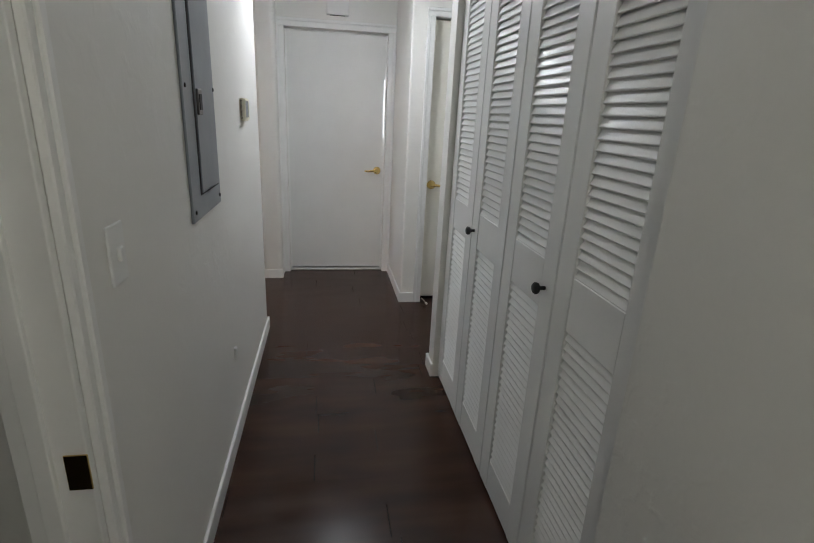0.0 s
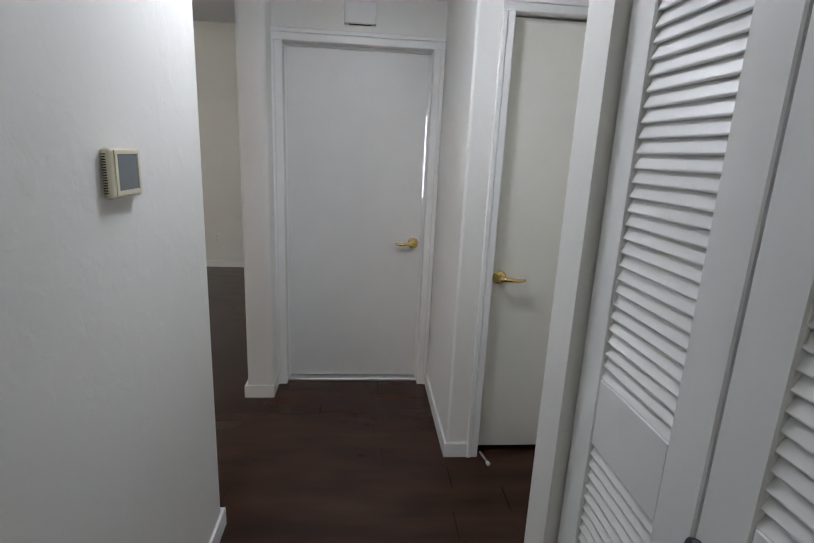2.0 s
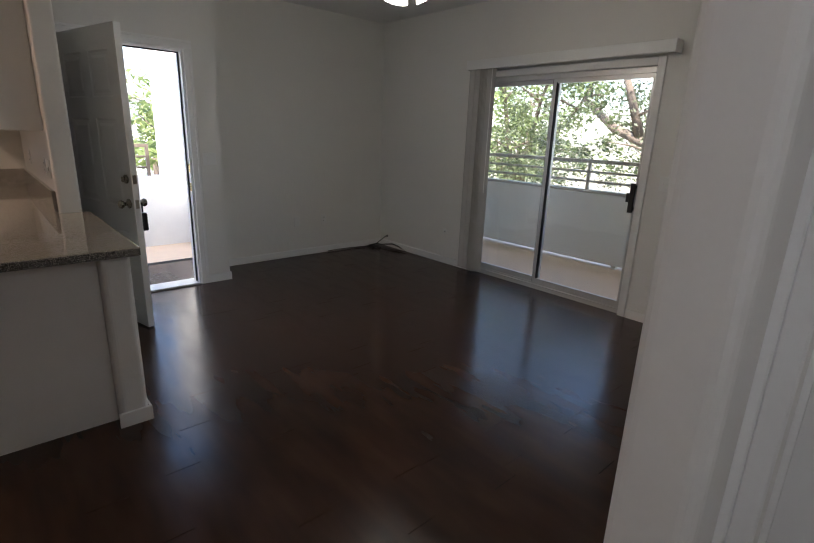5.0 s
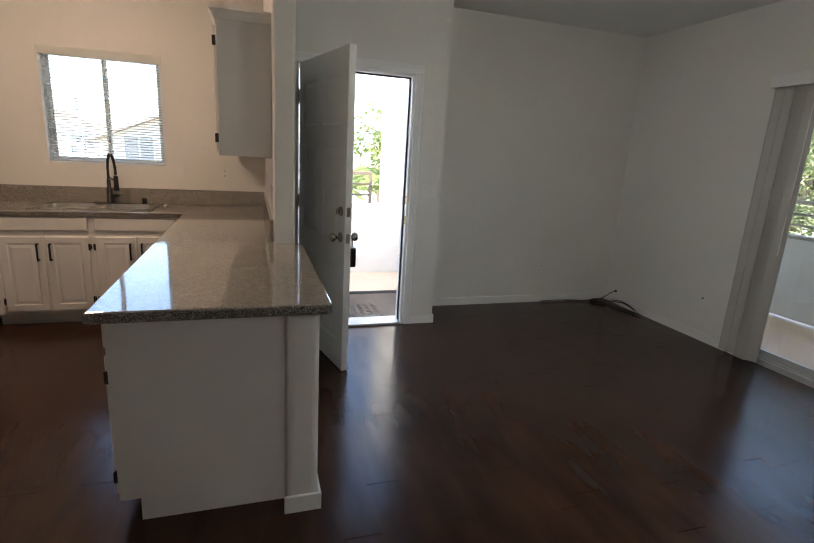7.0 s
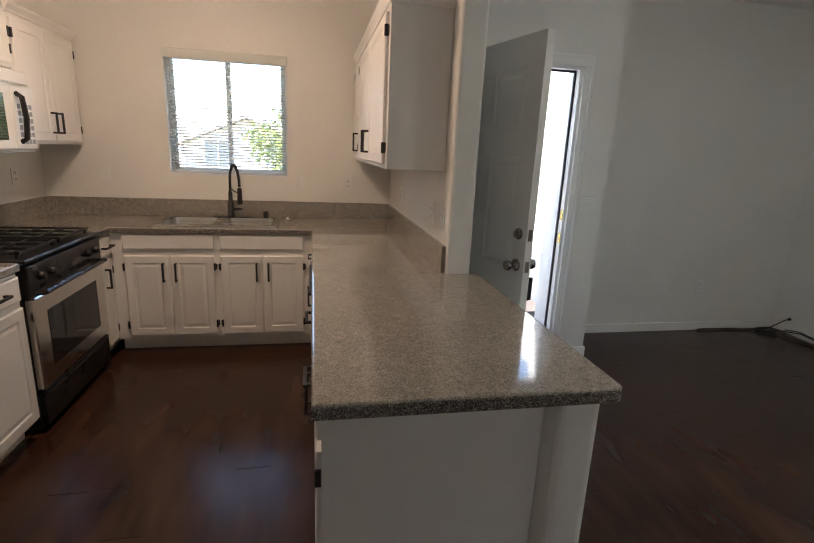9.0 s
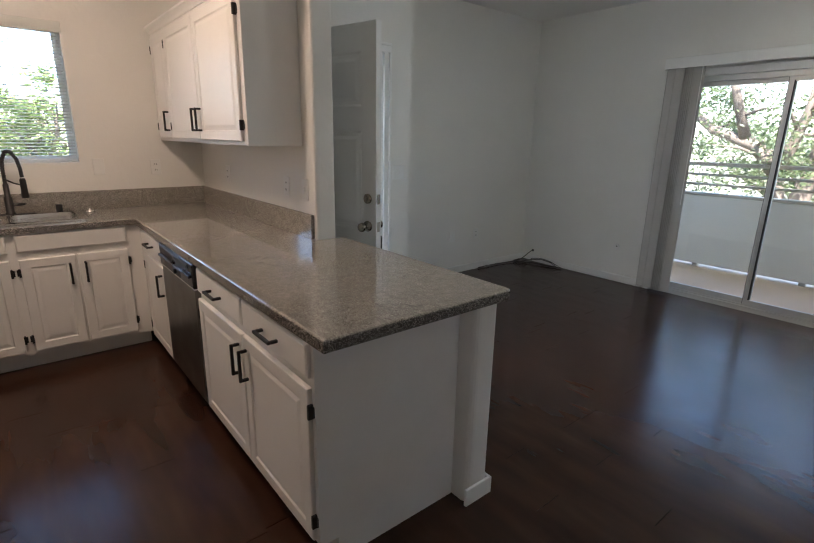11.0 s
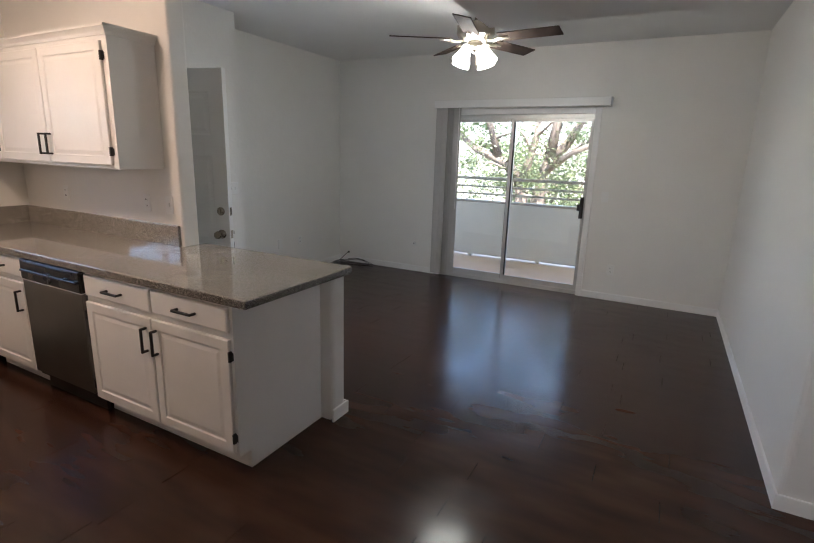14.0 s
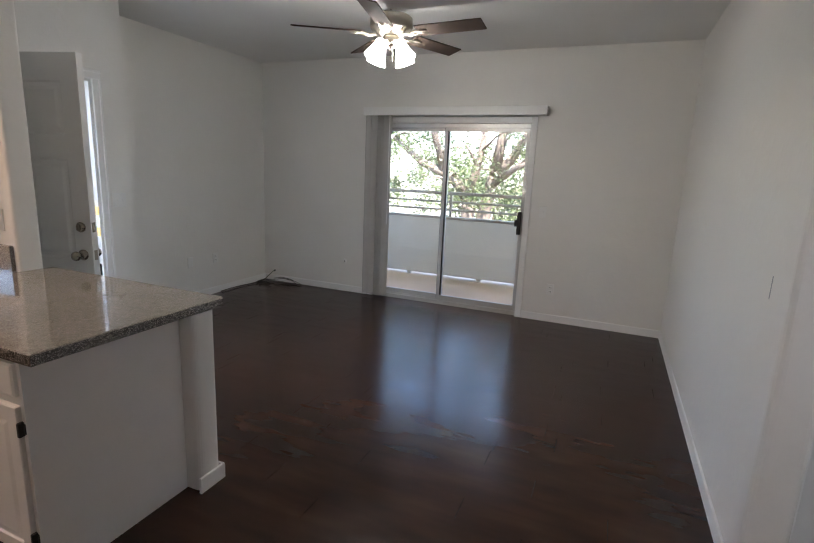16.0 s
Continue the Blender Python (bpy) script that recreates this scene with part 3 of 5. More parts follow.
for i, knob in enumerate((0, 0.04, 0.343, 0)):
    bifold_panel(pose(0.62, 2.591 - 0.401 * i, 0, 0, 0, -90), knob)
track = thing("closet_track", pose(0, 0, 0), "white sliding track above the closet doors", "closet track")
part("rail", boxes((0.62, 0.66, 0.984, 2.595, 2.02, 2.05)), M_TRIM, track)

# ---- hallway fittings ----
panel = thing("electrical_panel", pose(-0.39, 1.718, 1.065), "grey metal electrical panel with a closed door", "electrical panel")
part("cover", boxes((0, 0.008, 0, 0.385, 0, 0.78), bevel=0.002), M_PANEL, panel)
part("panel_door", boxes((0.008, 0.013, 0.115, 0.35, 0.075, 0.7), bevel=0.002), M_PANEL, panel)
part("gap", boxes((0.0079, 0.0095, 0.103, 0.115, 0.07, 0.705), (0.0079, 0.0095, 0.1151, 0.356, 0.7, 0.705), (0.0079, 0.0095, 0.1151, 0.356, 0.07, 0.075), (0.0079, 0.0095, 0.35, 0.356, 0.0751, 0.6999)), M_SLOT, panel)
latch = part("latch", boxes((0.013, 0.02, 0.118, 0.165, 0.31, 0.385), bevel=0.002), M_LATCH, panel)
part("latch_slot", boxes((0.02, 0.022, 0.127, 0.155, 0.325, 0.37)), M_SLOT, latch)
SCREW = finish("screw", lathe([(0.002, 0), (0.007, 0.001), (0.006, 0.004), (0.001, 0.005)], 10, None, (0, 0, 0), "x"), M_BLACK)
for y, z in ((0.025, 0.03), (0.365, 0.03), (0.02, 0.39), (0.37, 0.39), (0.02, 0.75), (0.365, 0.75)):
    s = part("screw", SCREW, M_BLACK, panel)
    s.location = (0.008, y, z)

thermo = thing("thermostat", pose(-0.39, 2.744, 1.339), "ivory wall thermostat with a grey screen", "thermostat")
bm = boxes((0.003, 0.022, -0.068, 0.068, 0, 0.104))
round_edges(bm, lambda c: c.x > 0.0, 0.008, 4)
part("housing", bm, M_IVORY, thermo)
part("back_plate", boxes((0, 0.003, -0.06, 0.06, 0.004, 0.1)), M_IVORY, thermo)
part("bezel", slab("x", [-0.054, 0.058], [0.008, 0.099], 0.0215, 0.0245, [(-0.044, 0.048, 0.016, 0.092)]), M_IVORY, thermo)
part("screen", boxes((0.0218, 0.0232, -0.043, 0.047, 0.017, 0.091), bevel=0.0005), M_SCREEN, thermo)
for i in range(16):
    part("vent_slot", boxes((0.005, 0.013, -0.0687, -0.0679, 0.012 + i * 0.0052, 0.0145 + i * 0.0052)), M_SLOT, thermo)


def plate(m, label, category, slots):
    """A wall plate, its face towards -y in its own axes."""
    p = thing(category.replace(" ", "_"), m, label, category)
    part("cover_plate", boxes((-0.036, 0.036, -0.006, 0, -0.058, 0.058), bevel=0.003, seg=2), M_PLASTIC, p)
    if slots == "switch":
        part("rocker", boxes((-0.008, 0.008, -0.014, -0.006, -0.014, 0.014), bevel=0.002), M_PLASTIC, p)
    elif slots == "outlet":
        for z in (-0.021, 0.021):
            o = part("socket", boxes((-0.016, 0.016, -0.008, -0.006, z - 0.014, z + 0.014), bevel=0.001), M_PLASTIC, p)
            part("slot", boxes((-0.008, -0.005, -0.0086, -0.0079, z - 0.004, z + 0.007), (0.005, 0.008, -0.0086, -0.0079, z - 0.004, z + 0.007)), M_SLOT, o)
    return p


W_FACE = 90   # plate on a wall that faces +x
plate(pose(-0.39, 1.182, 1.13, 0, 0, W_FACE), "white switch plate on the hallway wall", "light switch", "switch")
tagged(part("door_bumper", boxes((-0.39, -0.378, 2.178, 2.202, 0.365, 0.42), bevel=0.003, seg=2), M_PLASTIC), "small white plastic door bumper on the wall", "door bumper")
chime = thing("door_chime", pose(0.095, 4.53, 2.118), "white door chime box above the end door", "door chime")
part("housing", boxes((-0.085, 0.085, -0.045, 0, 0, 0.11), bevel=0.005, seg=2), M_PLASTIC, chime)
part("grille", boxes((-0.06, 0.06, -0.03, -0.012, -0.002, 0.002)), M_SLOT, chime)
stopper = thing("door_stop", pose(0.7, 3.71, 0.0), "small white spring door stop near the floor", "door stop")
part("spring", tube([(0.04, 0.02, 0.03), (0.05, -0.02, 0.026), (0.06, -0.05, 0.02)], 0.006, 8), M_CHROME, stopper)
part("tip", tube([(0.06, -0.05, 0.02), (0.065, -0.065, 0.017)], 0.009, 8), M_PLASTIC, stopper)
hl = thing("ceiling_light", pose(0.08, 3.2, HALL_CEIL), "lit white dome ceiling light in the hallway", "ceiling light")
part("base", lathe([(0.15, 0), (0.15, -0.02), (0.14, -0.025)], 28), M_CHROME, hl, "", True)
part("dome", lathe([(0.138, -0.024), (0.13, -0.05), (0.1, -0.075), (0.05, -0.09), (0.005, -0.094)], 28), M_HALL_LAMP, hl, "lit frosted glass dome", True)

sl2 = thing("ceiling_light", pose(0.1, -0.2, HALL_CEIL), "lit white dome ceiling light at the hallway's start", "ceiling light")
part("base", lathe([(0.15, 0), (0.15, -0.02), (0.14, -0.025)], 28), M_CHROME, sl2, "", True)
part("dome", lathe([(0.138, -0.024), (0.13, -0.05), (0.1, -0.075), (0.05, -0.09), (0.005, -0.094)], 28), M_START_LAMP, sl2, "lit frosted glass dome", True)

# ---- sliding door ----
sl = thing("window_slider", pose(0, 7.62, 0), "closed two-panel sliding glass door to the balcony", "sliding door", kind="structure")
part("frame", slab("y", [-3.74, -1.93], [0, 2.06], 0.03, 0.13, [(-3.7, -1.972, 0.045, 2.0)]), M_ALU, sl)
part("sill_track", boxes((-3.7, -1.972, 0.05, 0.06, 0.045, 0.06), (-3.7, -1.972, 0.09, 0.1, 0.045, 0.06)), M_ALU, sl)


def sash(x0, x1, y, label):
    p = part("sash", slab("y", [x0, x1], [0.05, 1.999], y, y + 0.032, [(x0 + 0.036, x1 - 0.036, 0.105, 1.962)]), M_ALU, sl, label)
    g = part("pane", boxes((x0 + 0.033, x1 - 0.033, y + 0.012, y + 0.018, 0.1, 1.976)), M_GLASS, p)
    g.visible_shadow = False
    return p


sash(-3.7, -2.86, 0.085, "fixed glass panel in an aluminium frame")
mover = sash(-2.905, -1.975, 0.045, "sliding glass panel in an aluminium frame")
# two narrow dark strips along the moving sash's left stile
part("stile_strip", boxes((-2.909, -2.9055, 0.047, 0.075, 0.06, 2.0), (-2.8688, -2.859, 0.043, 0.076, 0.106, 1.971)), M_SLOT, mover, "narrow dark strip along the sash stile")
pull = part("pull_handle", boxes((-2.025, -1.995, 0.012, 0.045, 0.915, 0.945), (-2.025, -1.995, 0.012, 0.045, 1.1, 1.13), (-2.03, -1.99, -0.008, 0.014, 0.9, 1.145), bevel=0.004), M_BLACK, mover, "black pull handle")
part("latch", boxes((-2.058, -2.03, 0.0, 0.045, 0.985, 1.06), bevel=0.003), M_BLACK, pull)
for nm, b in (("casing_leg", (-1.968, -1.905, -0.016, 0.03, 0, 2.11)), ("casing_leg", (-3.79, -3.725, -0.016, 0.03, 0, 2.11)), ("casing_head", (-3.725, -1.968, -0.016, 0.03, 2.045, 2.11))):
    part(nm, boxes(b, bevel=0.004), M_TRIM, sl)
val = thing("vertical_blind", pose(-3.84, 7.5, 0), "white valance with grey vertical vanes drawn aside", "vertical blind")
part("valance", boxes((0, 2.03, 0, 0.012, 2.115, 2.205), (0, 0.012, 0.012, 0.118, 2.115, 2.205), (2.018, 2.03, 0.012, 0.118, 2.115, 2.205), (0.012, 2.018, 0.012, 0.118, 2.193, 2.205), bevel=0.002), M_TRIM, val)
part("head_rail", boxes((0.02, 2.01, 0.045, 0.085, 2.13, 2.175)), M_ALU, val)
bm = bmesh.new()
xs = [(-0.044 + 0.011 * i, 0.006 * math.cos(math.pi * (-0.5 + i / 8))) for i in range(9)]
cols = [[bm.verts.new((x, y + o, z)) for z in (0.03, 2.13)] for o in (0, 0.0014) for x, y in xs]
for o in (0, 9):
    for i in range(8):
        bm.faces.new([cols[o + i][0], cols[o + i + 1][0], cols[o + i + 1][1], cols[o + i][1]])
for a, b in ((0, 9), (8, 17)):
    bm.faces.new([cols[a][0], cols[b][0], cols[b][1], cols[a][1]])
VANE = finish("vane", bm, M_VANE, True)
for x, turn in ((0.05, 7), (0.118, 4), (0.19, 66), (0.206, 70), (0.222, 66), (0.238, 71), (0.254, 64), (0.27, 68), (0.288, 40)):
    v = part("vane", VANE, M_VANE, val)
    v.location, v.rotation_euler = (x, 0.06, 0), (0, 0, radians(turn))
part("wand", tube([(0.32, 0.03, 2.13), (0.322, 0.028, 0.9)], 0.004, 8), M_PLASTIC, val)

# ---- living room fittings ----
plate(pose(-1.772, 7.62, 1.16), "white switch plate beside the sliding door", "light switch", "switch")
plate(pose(-1.62, 7.62, 0.35), "white outlet plate on the living room wall", "wall outlet", "outlet")
plate(pose(-5.35, 6.72, 0.42, 0, 0, W_FACE), "white outlet plate on the living room wall", "wall outlet", "outlet")
plate(pose(-5.35, 6.35, 0.42, 0, 0, W_FACE), "blank white cover plate on the living room wall", "cover plate", "")
esw = thing("light_switch", pose(-4.88, 5.21, 1.182, 0, 0, W_FACE), "white double switch plate beside the entry", "light switch")
part("cover_plate", boxes((-0.06, 0.06, -0.006, 0, -0.058, 0.058), bevel=0.003, seg=2), M_PLASTIC, esw)
for x in (-0.023, 0.023):
    part("rocker", boxes((x - 0.006, x + 0.006, -0.013, -0.006, -0.012, 0.012), bevel=0.002), M_PLASTIC, esw)
jack = thing("cable_jack", pose(-5.19, 7.62, 0.135), "small black cable jack in the wall", "cable jack")
part("socket", lathe([(0.014, 0), (0.014, -0.01), (0.006, -0.012), (0.006, -0.025), (0.001, -0.026)], 14, None, (0, 0, 0), "y"), M_BLACK, jack, "", True)
small = thing("cable_jack", pose(-4.12, 7.62, 0.38), "small black cable stub in a white wall ring", "cable jack")
part("ring", lathe([(0.03, 0), (0.03, -0.004), (0.024, -0.007), (0.008, -0.007)], 18, None, (0, 0, 0), "y"), M_PLASTIC, small, "white plastic ring", True)
part("socket", lathe([(0.009, 0), (0.009, -0.006), (0.004, -0.014), (0.001, -0.015)], 12, None, (0, 0, 0), "y"), M_BLACK, small, "", True)
rng = random.Random(4)
pts = [(-5.19, 7.59, 0.135), (-5.21, 7.55, 0.1), (-5.25, 7.47, 0.03), (-5.29, 7.38, 0.012)]
for i in range(26):
    a = i * 0.5 + 2.4
    r = 0.055 + 0.015 * math.sin(i * 0.7) + rng.uniform(-0.006, 0.006)
    pts.append((-5.235 + 1.1 * r * math.cos(a), 7.43 + 1.5 * r * math.sin(a), 0.012 + 0.0009 * i))
# two long loops along the wall, then a tail along the next wall
for k in (0.0, 0.018):
    pts += [(-5.15, 7.545, 0.03 + k), (-5.03, 7.585 - k, 0.05 + k), (-4.9, 7.58 - k, 0.04 + k), (-4.8 + k * 4, 7.56, 0.012), (-4.9, 7.52 - k, 0.01), (-5.1, 7.48, 0.014)]
pts += [(-5.28, 7.3, 0.012), (-5.318, 7.1, 0.012), (-5.315, 6.9, 0.016), (-5.318, 6.76, 0.012)]
tagged(part("cable_coil", tube(pts, 0.0048, 6), M_CABLE, None, "", True), "loose coil of black cable on the floor", "cable")

# ---- ceiling fan ----
fan = thing("ceiling_fan", pose(-2.63, 5.6, CEIL), "pewter ceiling fan with dark blades and lit glass shades", "ceiling fan")
part("canopy", lathe([(0.07, 0), (0.072, -0.02), (0.06, -0.055), (0.03, -0.078), (0.012, -0.082)], 24), M_PEWTER, fan, "", True)
part("downrod", lathe([(0.012, -0.08), (0.012, -0.225)], 14), M_PEWTER, fan, "", True)
part("motor_housing", lathe([(r, z - 0.075) for r, z in ((0.03, -0.135), (0.06, -0.143), (0.125, -0.155), (0.142, -0.17), (0.145, -0.225), (0.135, -0.245), (0.1, -0.262), (0.09, -0.275), (0.03, -0.285))], 32), M_PEWTER, fan, "pewter motor housing", True)
part("light_fitter", lathe([(r, z - 0.075) for r, z in ((0.05, -0.28), (0.06, -0.3), (0.062, -0.325), (0.045, -0.345), (0.012, -0.355), (0.004, -0.37))], 24), M_NICKEL, fan, "antique nickel light fitter", True)
bm = boxes((0.2, 0.66, -0.062, 0.062, -0.004, 0.004))
round_edges(bm, lambda c: c.x > 0.65, 0.035, 5)
bmesh.ops.rotate(bm, verts=bm.verts, cent=(0.2, 0, 0), matrix=Matrix.Rotation(radians(-13), 3, "X"))
BLADE = finish("blade", bm, M_BLADE)
BRACKET = finish("bracket", tube([(0.1, 0, -0.012), (0.15, 0.012, -0.022), (0.2, 0.03, -0.008), (0.27, 0.02, -0.005), (0.2, 0.0, -0.006), (0.27, -0.02, -0.008), (0.2, -0.03, -0.01), (0.15, -0.012, -0.022), (0.1, 0, -0.012)], 0.008, 8), M_NICKEL, True)
for k in range(5):
    b = part("blade", BLADE, M_BLADE, fan, "dark walnut fan blade")
    b.location, b.rotation_euler = (0, 0, -0.337), (0, 0, radians(66.5 + 72 * k))
    part("bracket", BRACKET, M_NICKEL, b, "ornate antique nickel blade bracket")
prof = [(0.022, 0), (0.03, -0.008), (0.038, -0.04), (0.05, -0.08), (0.066, -0.118), (0.07, -0.13), (0.066, -0.13), (0.046, -0.08), (0.034, -0.04), (0.02, -0.01)]
SHADE = finish("shade", lathe(prof, 24), M_FAN_LAMP, True)
ARM = finish("arm", tube([(0, 0, 0), (0.03, 0, -0.008), (0.052, 0, -0.002)], 0.011, 8), M_NICKEL, True)
for k in range(4):
    a = radians(23.5 + 45 + 90 * k)
    arm = part("arm", ARM, M_NICKEL, fan)
    arm.location, arm.rotation_euler = (0.04 * math.cos(a), 0.04 * math.sin(a), -0.397), (0, 0, a)
    s = part("shade", SHADE, M_FAN_LAMP, arm, "lit frosted glass bell shade")
    s.location, s.rotation_euler = (0.045, 0, 0.0), (0, radians(-27), 0)
for x, ln in ((0.03, 0.1), (-0.03, 0.07)):
    part("pull_chain", tube([(x, -0.03, -0.425), (x, -0.03, -0.425 - ln)], 0.0015, 6), M_NICKEL, fan)

# ---- entry door ----
leaf_w = 0.905
ed = thing("door_5", pose(-4.876, 4.14, 0, 0, 0, 13.4), "open white six-panel entry door with nickel hardware", "door", kind="structure")
cols_u = ((0.115, 0.4), (0.505, 0.79))
rows_v = ((0.2, 0.72), (0.9, 1.5), (1.64, 1.94))
holes = [(a, b, c, d) for a, b in cols_u for c, d in rows_v]
leaf = part("door_leaf", slab("y", [0, leaf_w], [0.012, 2.092], 0, 0.044, holes), M_DOOR, ed)
for a, b, c, d in holes:
    for side in (0, 1):
        bm = ring_panel(b - a, d - c, [(0, 0.001), (0.012, 0.006), (0.03, 0.006), (0.05, 0.002)], 0.02)
        q = part("panel", bm, M_DOOR, leaf)
        if side == 0:
            q.location = (a, 0, c)
        else:
            q.matrix_basis = pose(b, 0.044, c, 0, 0, 180)
KNOB = [(0.002, 0), (0.033, 0), (0.034, 0.006), (0.018, 0.012), (0.013, 0.02), (0.013, 0.034), (0.024, 0.042), (0.029, 0.055), (0.026, 0.068), (0.014, 0.074), (0.002, 0.075)]
for s, y in ((-1, 0), (1, 0.044)):
    k = part("door_knob", lathe(KNOB, 20, None, (0, 0, 0), "y"), M_DARK_NICKEL, leaf, "satin nickel door knob", True)
    k.location, k.scale = (leaf_w - 0.065, y, 0.93), (1, s, 1)
    d = part("deadbolt", lathe([(0.002, 0), (0.03, 0), (0.031, 0.008), (0.022, 0.016), (0.004, 0.018)], 20, None, (0, 0, 0), "y"), M_DARK_NICKEL, leaf, "satin nickel deadbolt", True)
    d.location, d.scale = (leaf_w - 0.065, y, 1.1), (1, s, 1)
part("thumb_turn", boxes((-0.006, 0.006, -0.036, -0.016, -0.018, 0.018), bevel=0.004), M_DARK_NICKEL, leaf).location = (leaf_w - 0.065, 0, 1.1)
for z in (0.93, 1.1):
    part("latch_plate", boxes((leaf_w - 0.0005, leaf_w + 0.0015, 0.01, 0.034, z - 0.03, z + 0.03)), M_DARK_NICKEL, leaf)
part("key_lockbox", boxes((leaf_w - 0.105, leaf_w - 0.03, 0.06, 0.1, 0.73, 0.86), (leaf_w - 0.09, leaf_w - 0.078, 0.07, 0.082, 0.86, 0.93), (leaf_w - 0.055, leaf_w - 0.043, 0.07, 0.082, 0.86, 0.93), bevel=0.006), M_BLACK, leaf, "black key lockbox hanging on the knob")
part("sweep", boxes((0.005, leaf_w - 0.005, 0.044, 0.05, 0.008, 0.04)), M_BLACK, leaf, "dark rubber door sweep")
for z in (0.25, 1.08, 1.86):
    part("hinge", boxes((-0.012, 0.002, -0.004, 0.03, z - 0.05, z + 0.05), bevel=0.003), M_DARK_NICKEL, ed, "worn nickel hinge")
ef = thing("door_frame", pose(0, 0, 0), "white entry door frame with a metal threshold", "door frame", kind="structure")
casing(ef, "x", -4.88, 1, 4.13, 5.05, 2.1, 0.07)
part("jamb", boxes((-5.035, -4.884, 5.03, 5.051, 0, 2.1), (-5.035, -4.884, 4.129, 4.139, 0, 2.1), (-5.035, -4.884, 4.139, 5.03, 2.08, 2.101)), M_TRIM, ef)
part("weather_strip", boxes((-4.95, -4.935, 5.018, 5.03, 0, 2.08), (-4.95, -4.935, 4.139, 5.018, 2.068, 2.08)), M_SLOT, ef, "dark weather strip")
part("threshold", boxes((-5.05, -4.86, 4.139, 5.03, 0, 0.02), bevel=0.004), M_ALU, ef)
for z in (0.93, 1.1):
    part("strike_plate", boxes((-4.92, -4.886, 5.0275, 5.0298, z - 0.035, z + 0.035)), M_BRASS, ef)

# ---- kitchen ----
DOOR_RINGS = [(0, -0.014), (0.004, -0.018), (0.05, -0.018), (0.056, -0.0125), (0.064, -0.0125), (0.082, -0.0165)]
DRAWER_RINGS = [(0, -0.013), (0.008, -0.018)]


def bar_pull(parent, x, z, upright, length=0.135):
    h = length / 2
    if upright:
        bm = boxes((-0.006, 0.006, -0.038, -0.026, -h, h), (-0.006, 0.006, -0.026, 0, -h, -h + 0.012), (-0.006, 0.006, -0.026, 0, h - 0.012, h), bevel=0.002)
    else:
        bm = boxes((-h, h, -0.038, -0.026, -0.006, 0.006), (-h, -h + 0.012, -0.026, 0, -0.006, 0.006), (h - 0.012, h, -0.026, 0, -0.006, 0.006), bevel=0.002)
    p = part("handle", bm, M_BLACK, parent, "black bar handle")
    p.location = (x, -0.018, z)
    return p


HINGE = finish("hinge", boxes((-0.006, 0.006, -0.022, 0.0, -0.026, 0.026), (-0.014, 0.014, -0.006, 0.0, -0.02, 0.02), bevel=0.002), M_BLACK)


def cabinet_door(body, x0, x1, z0, z1, hinge_left, pull_top=True, pull=True):
    d = part("door", ring_panel(x1 - x0, z1 - z0, DOOR_RINGS, 0.0), M_CAB, body)
    d.location = (x0, -0.0005, z0)
    w, h = x1 - x0, z1 - z0
    if pull:
        bar_pull(d, w - 0.035 if hinge_left else 0.035, h - 0.115 if pull_top else 0.115, True)
    for z in (0.08, h - 0.08):
        p = part("hinge", HINGE, M_BLACK, d, "black cabinet hinge")
        p.location = (-0.004 if hinge_left else w + 0.004, 0, z)
    return d


def drawer_front(body, x0, x1, z0, z1, pull=True):
    d = part("drawer_front", ring_panel(x1 - x0, z1 - z0, DRAWER_RINGS, 0.0), M_CAB, body)
    d.location = (x0, -0.0005, z0)
    if pull:
        bar_pull(d, (x1 - x0) / 2, (z1 - z0) / 2, False)
    return d


def base_body(cab, w, depth):
    """Carcass with a recessed toe kick; its face is at y = 0."""
    return part("body", slab("x", [0, 0.07, depth], [0, 0.1, 0.872], 0, w, [(0, 0.07, 0, 0.1)]), M_CAB, cab)


# sink run, facing +x
sink_cab = thing("base_cabinet", pose(-5.24, 1.9, 0, 0, 0, 90), "white sink base cabinet with four panel doors", "base cabinet", "white kitchen base cabinets")
body = base_body(sink_cab, 1.379, 0.585)
for a, b in ((0.078, 0.668), (0.71, 1.29)):
    drawer_front(body, a, b, 0.762, 0.866, False)
    mid = (a + b) / 2
    cabinet_door(body, a + 0.002, mid - 0.006, 0.13, 0.716, True)
    cabinet_door(body, mid + 0.006, b - 0.002, 0.13, 0.716, False)

# peninsula, facing -y
pen = thing("base_cabinet", pose(-3.955, 3.28, 0), "white peninsula cabinet with two drawers and two doors", "base cabinet", "white kitchen base cabinets")
body = base_body(pen, 1.115, 0.62)
drawer_front(body, 0.008, 0.565, 0.735, 0.852)
drawer_front(body, 0.58, 1.112, 0.735, 0.852)
cabinet_door(body, 0.006, 0.562, 0.118, 0.7, True)
cabinet_door(body, 0.572, 1.112, 0.118, 0.7, False)
part("end_panel", slab("x", [-0.004, 0.07, 0.627], [0, 0.1, 0.872], 1.116, 1.134, [(-0.004, 0.07, 0, 0.1)]), M_CAB, pen, "plain white end panel with a toe notch")
corner = thing("base_cabinet", pose(-5.238, 3.28, 0), "white corner base cabinet with a drawer and a door", "base cabinet", "white kitchen base cabinets")
body = base_body(corner, 0.632, 0.62)
drawer_front(body, 0.12, 0.62, 0.735, 0.852)
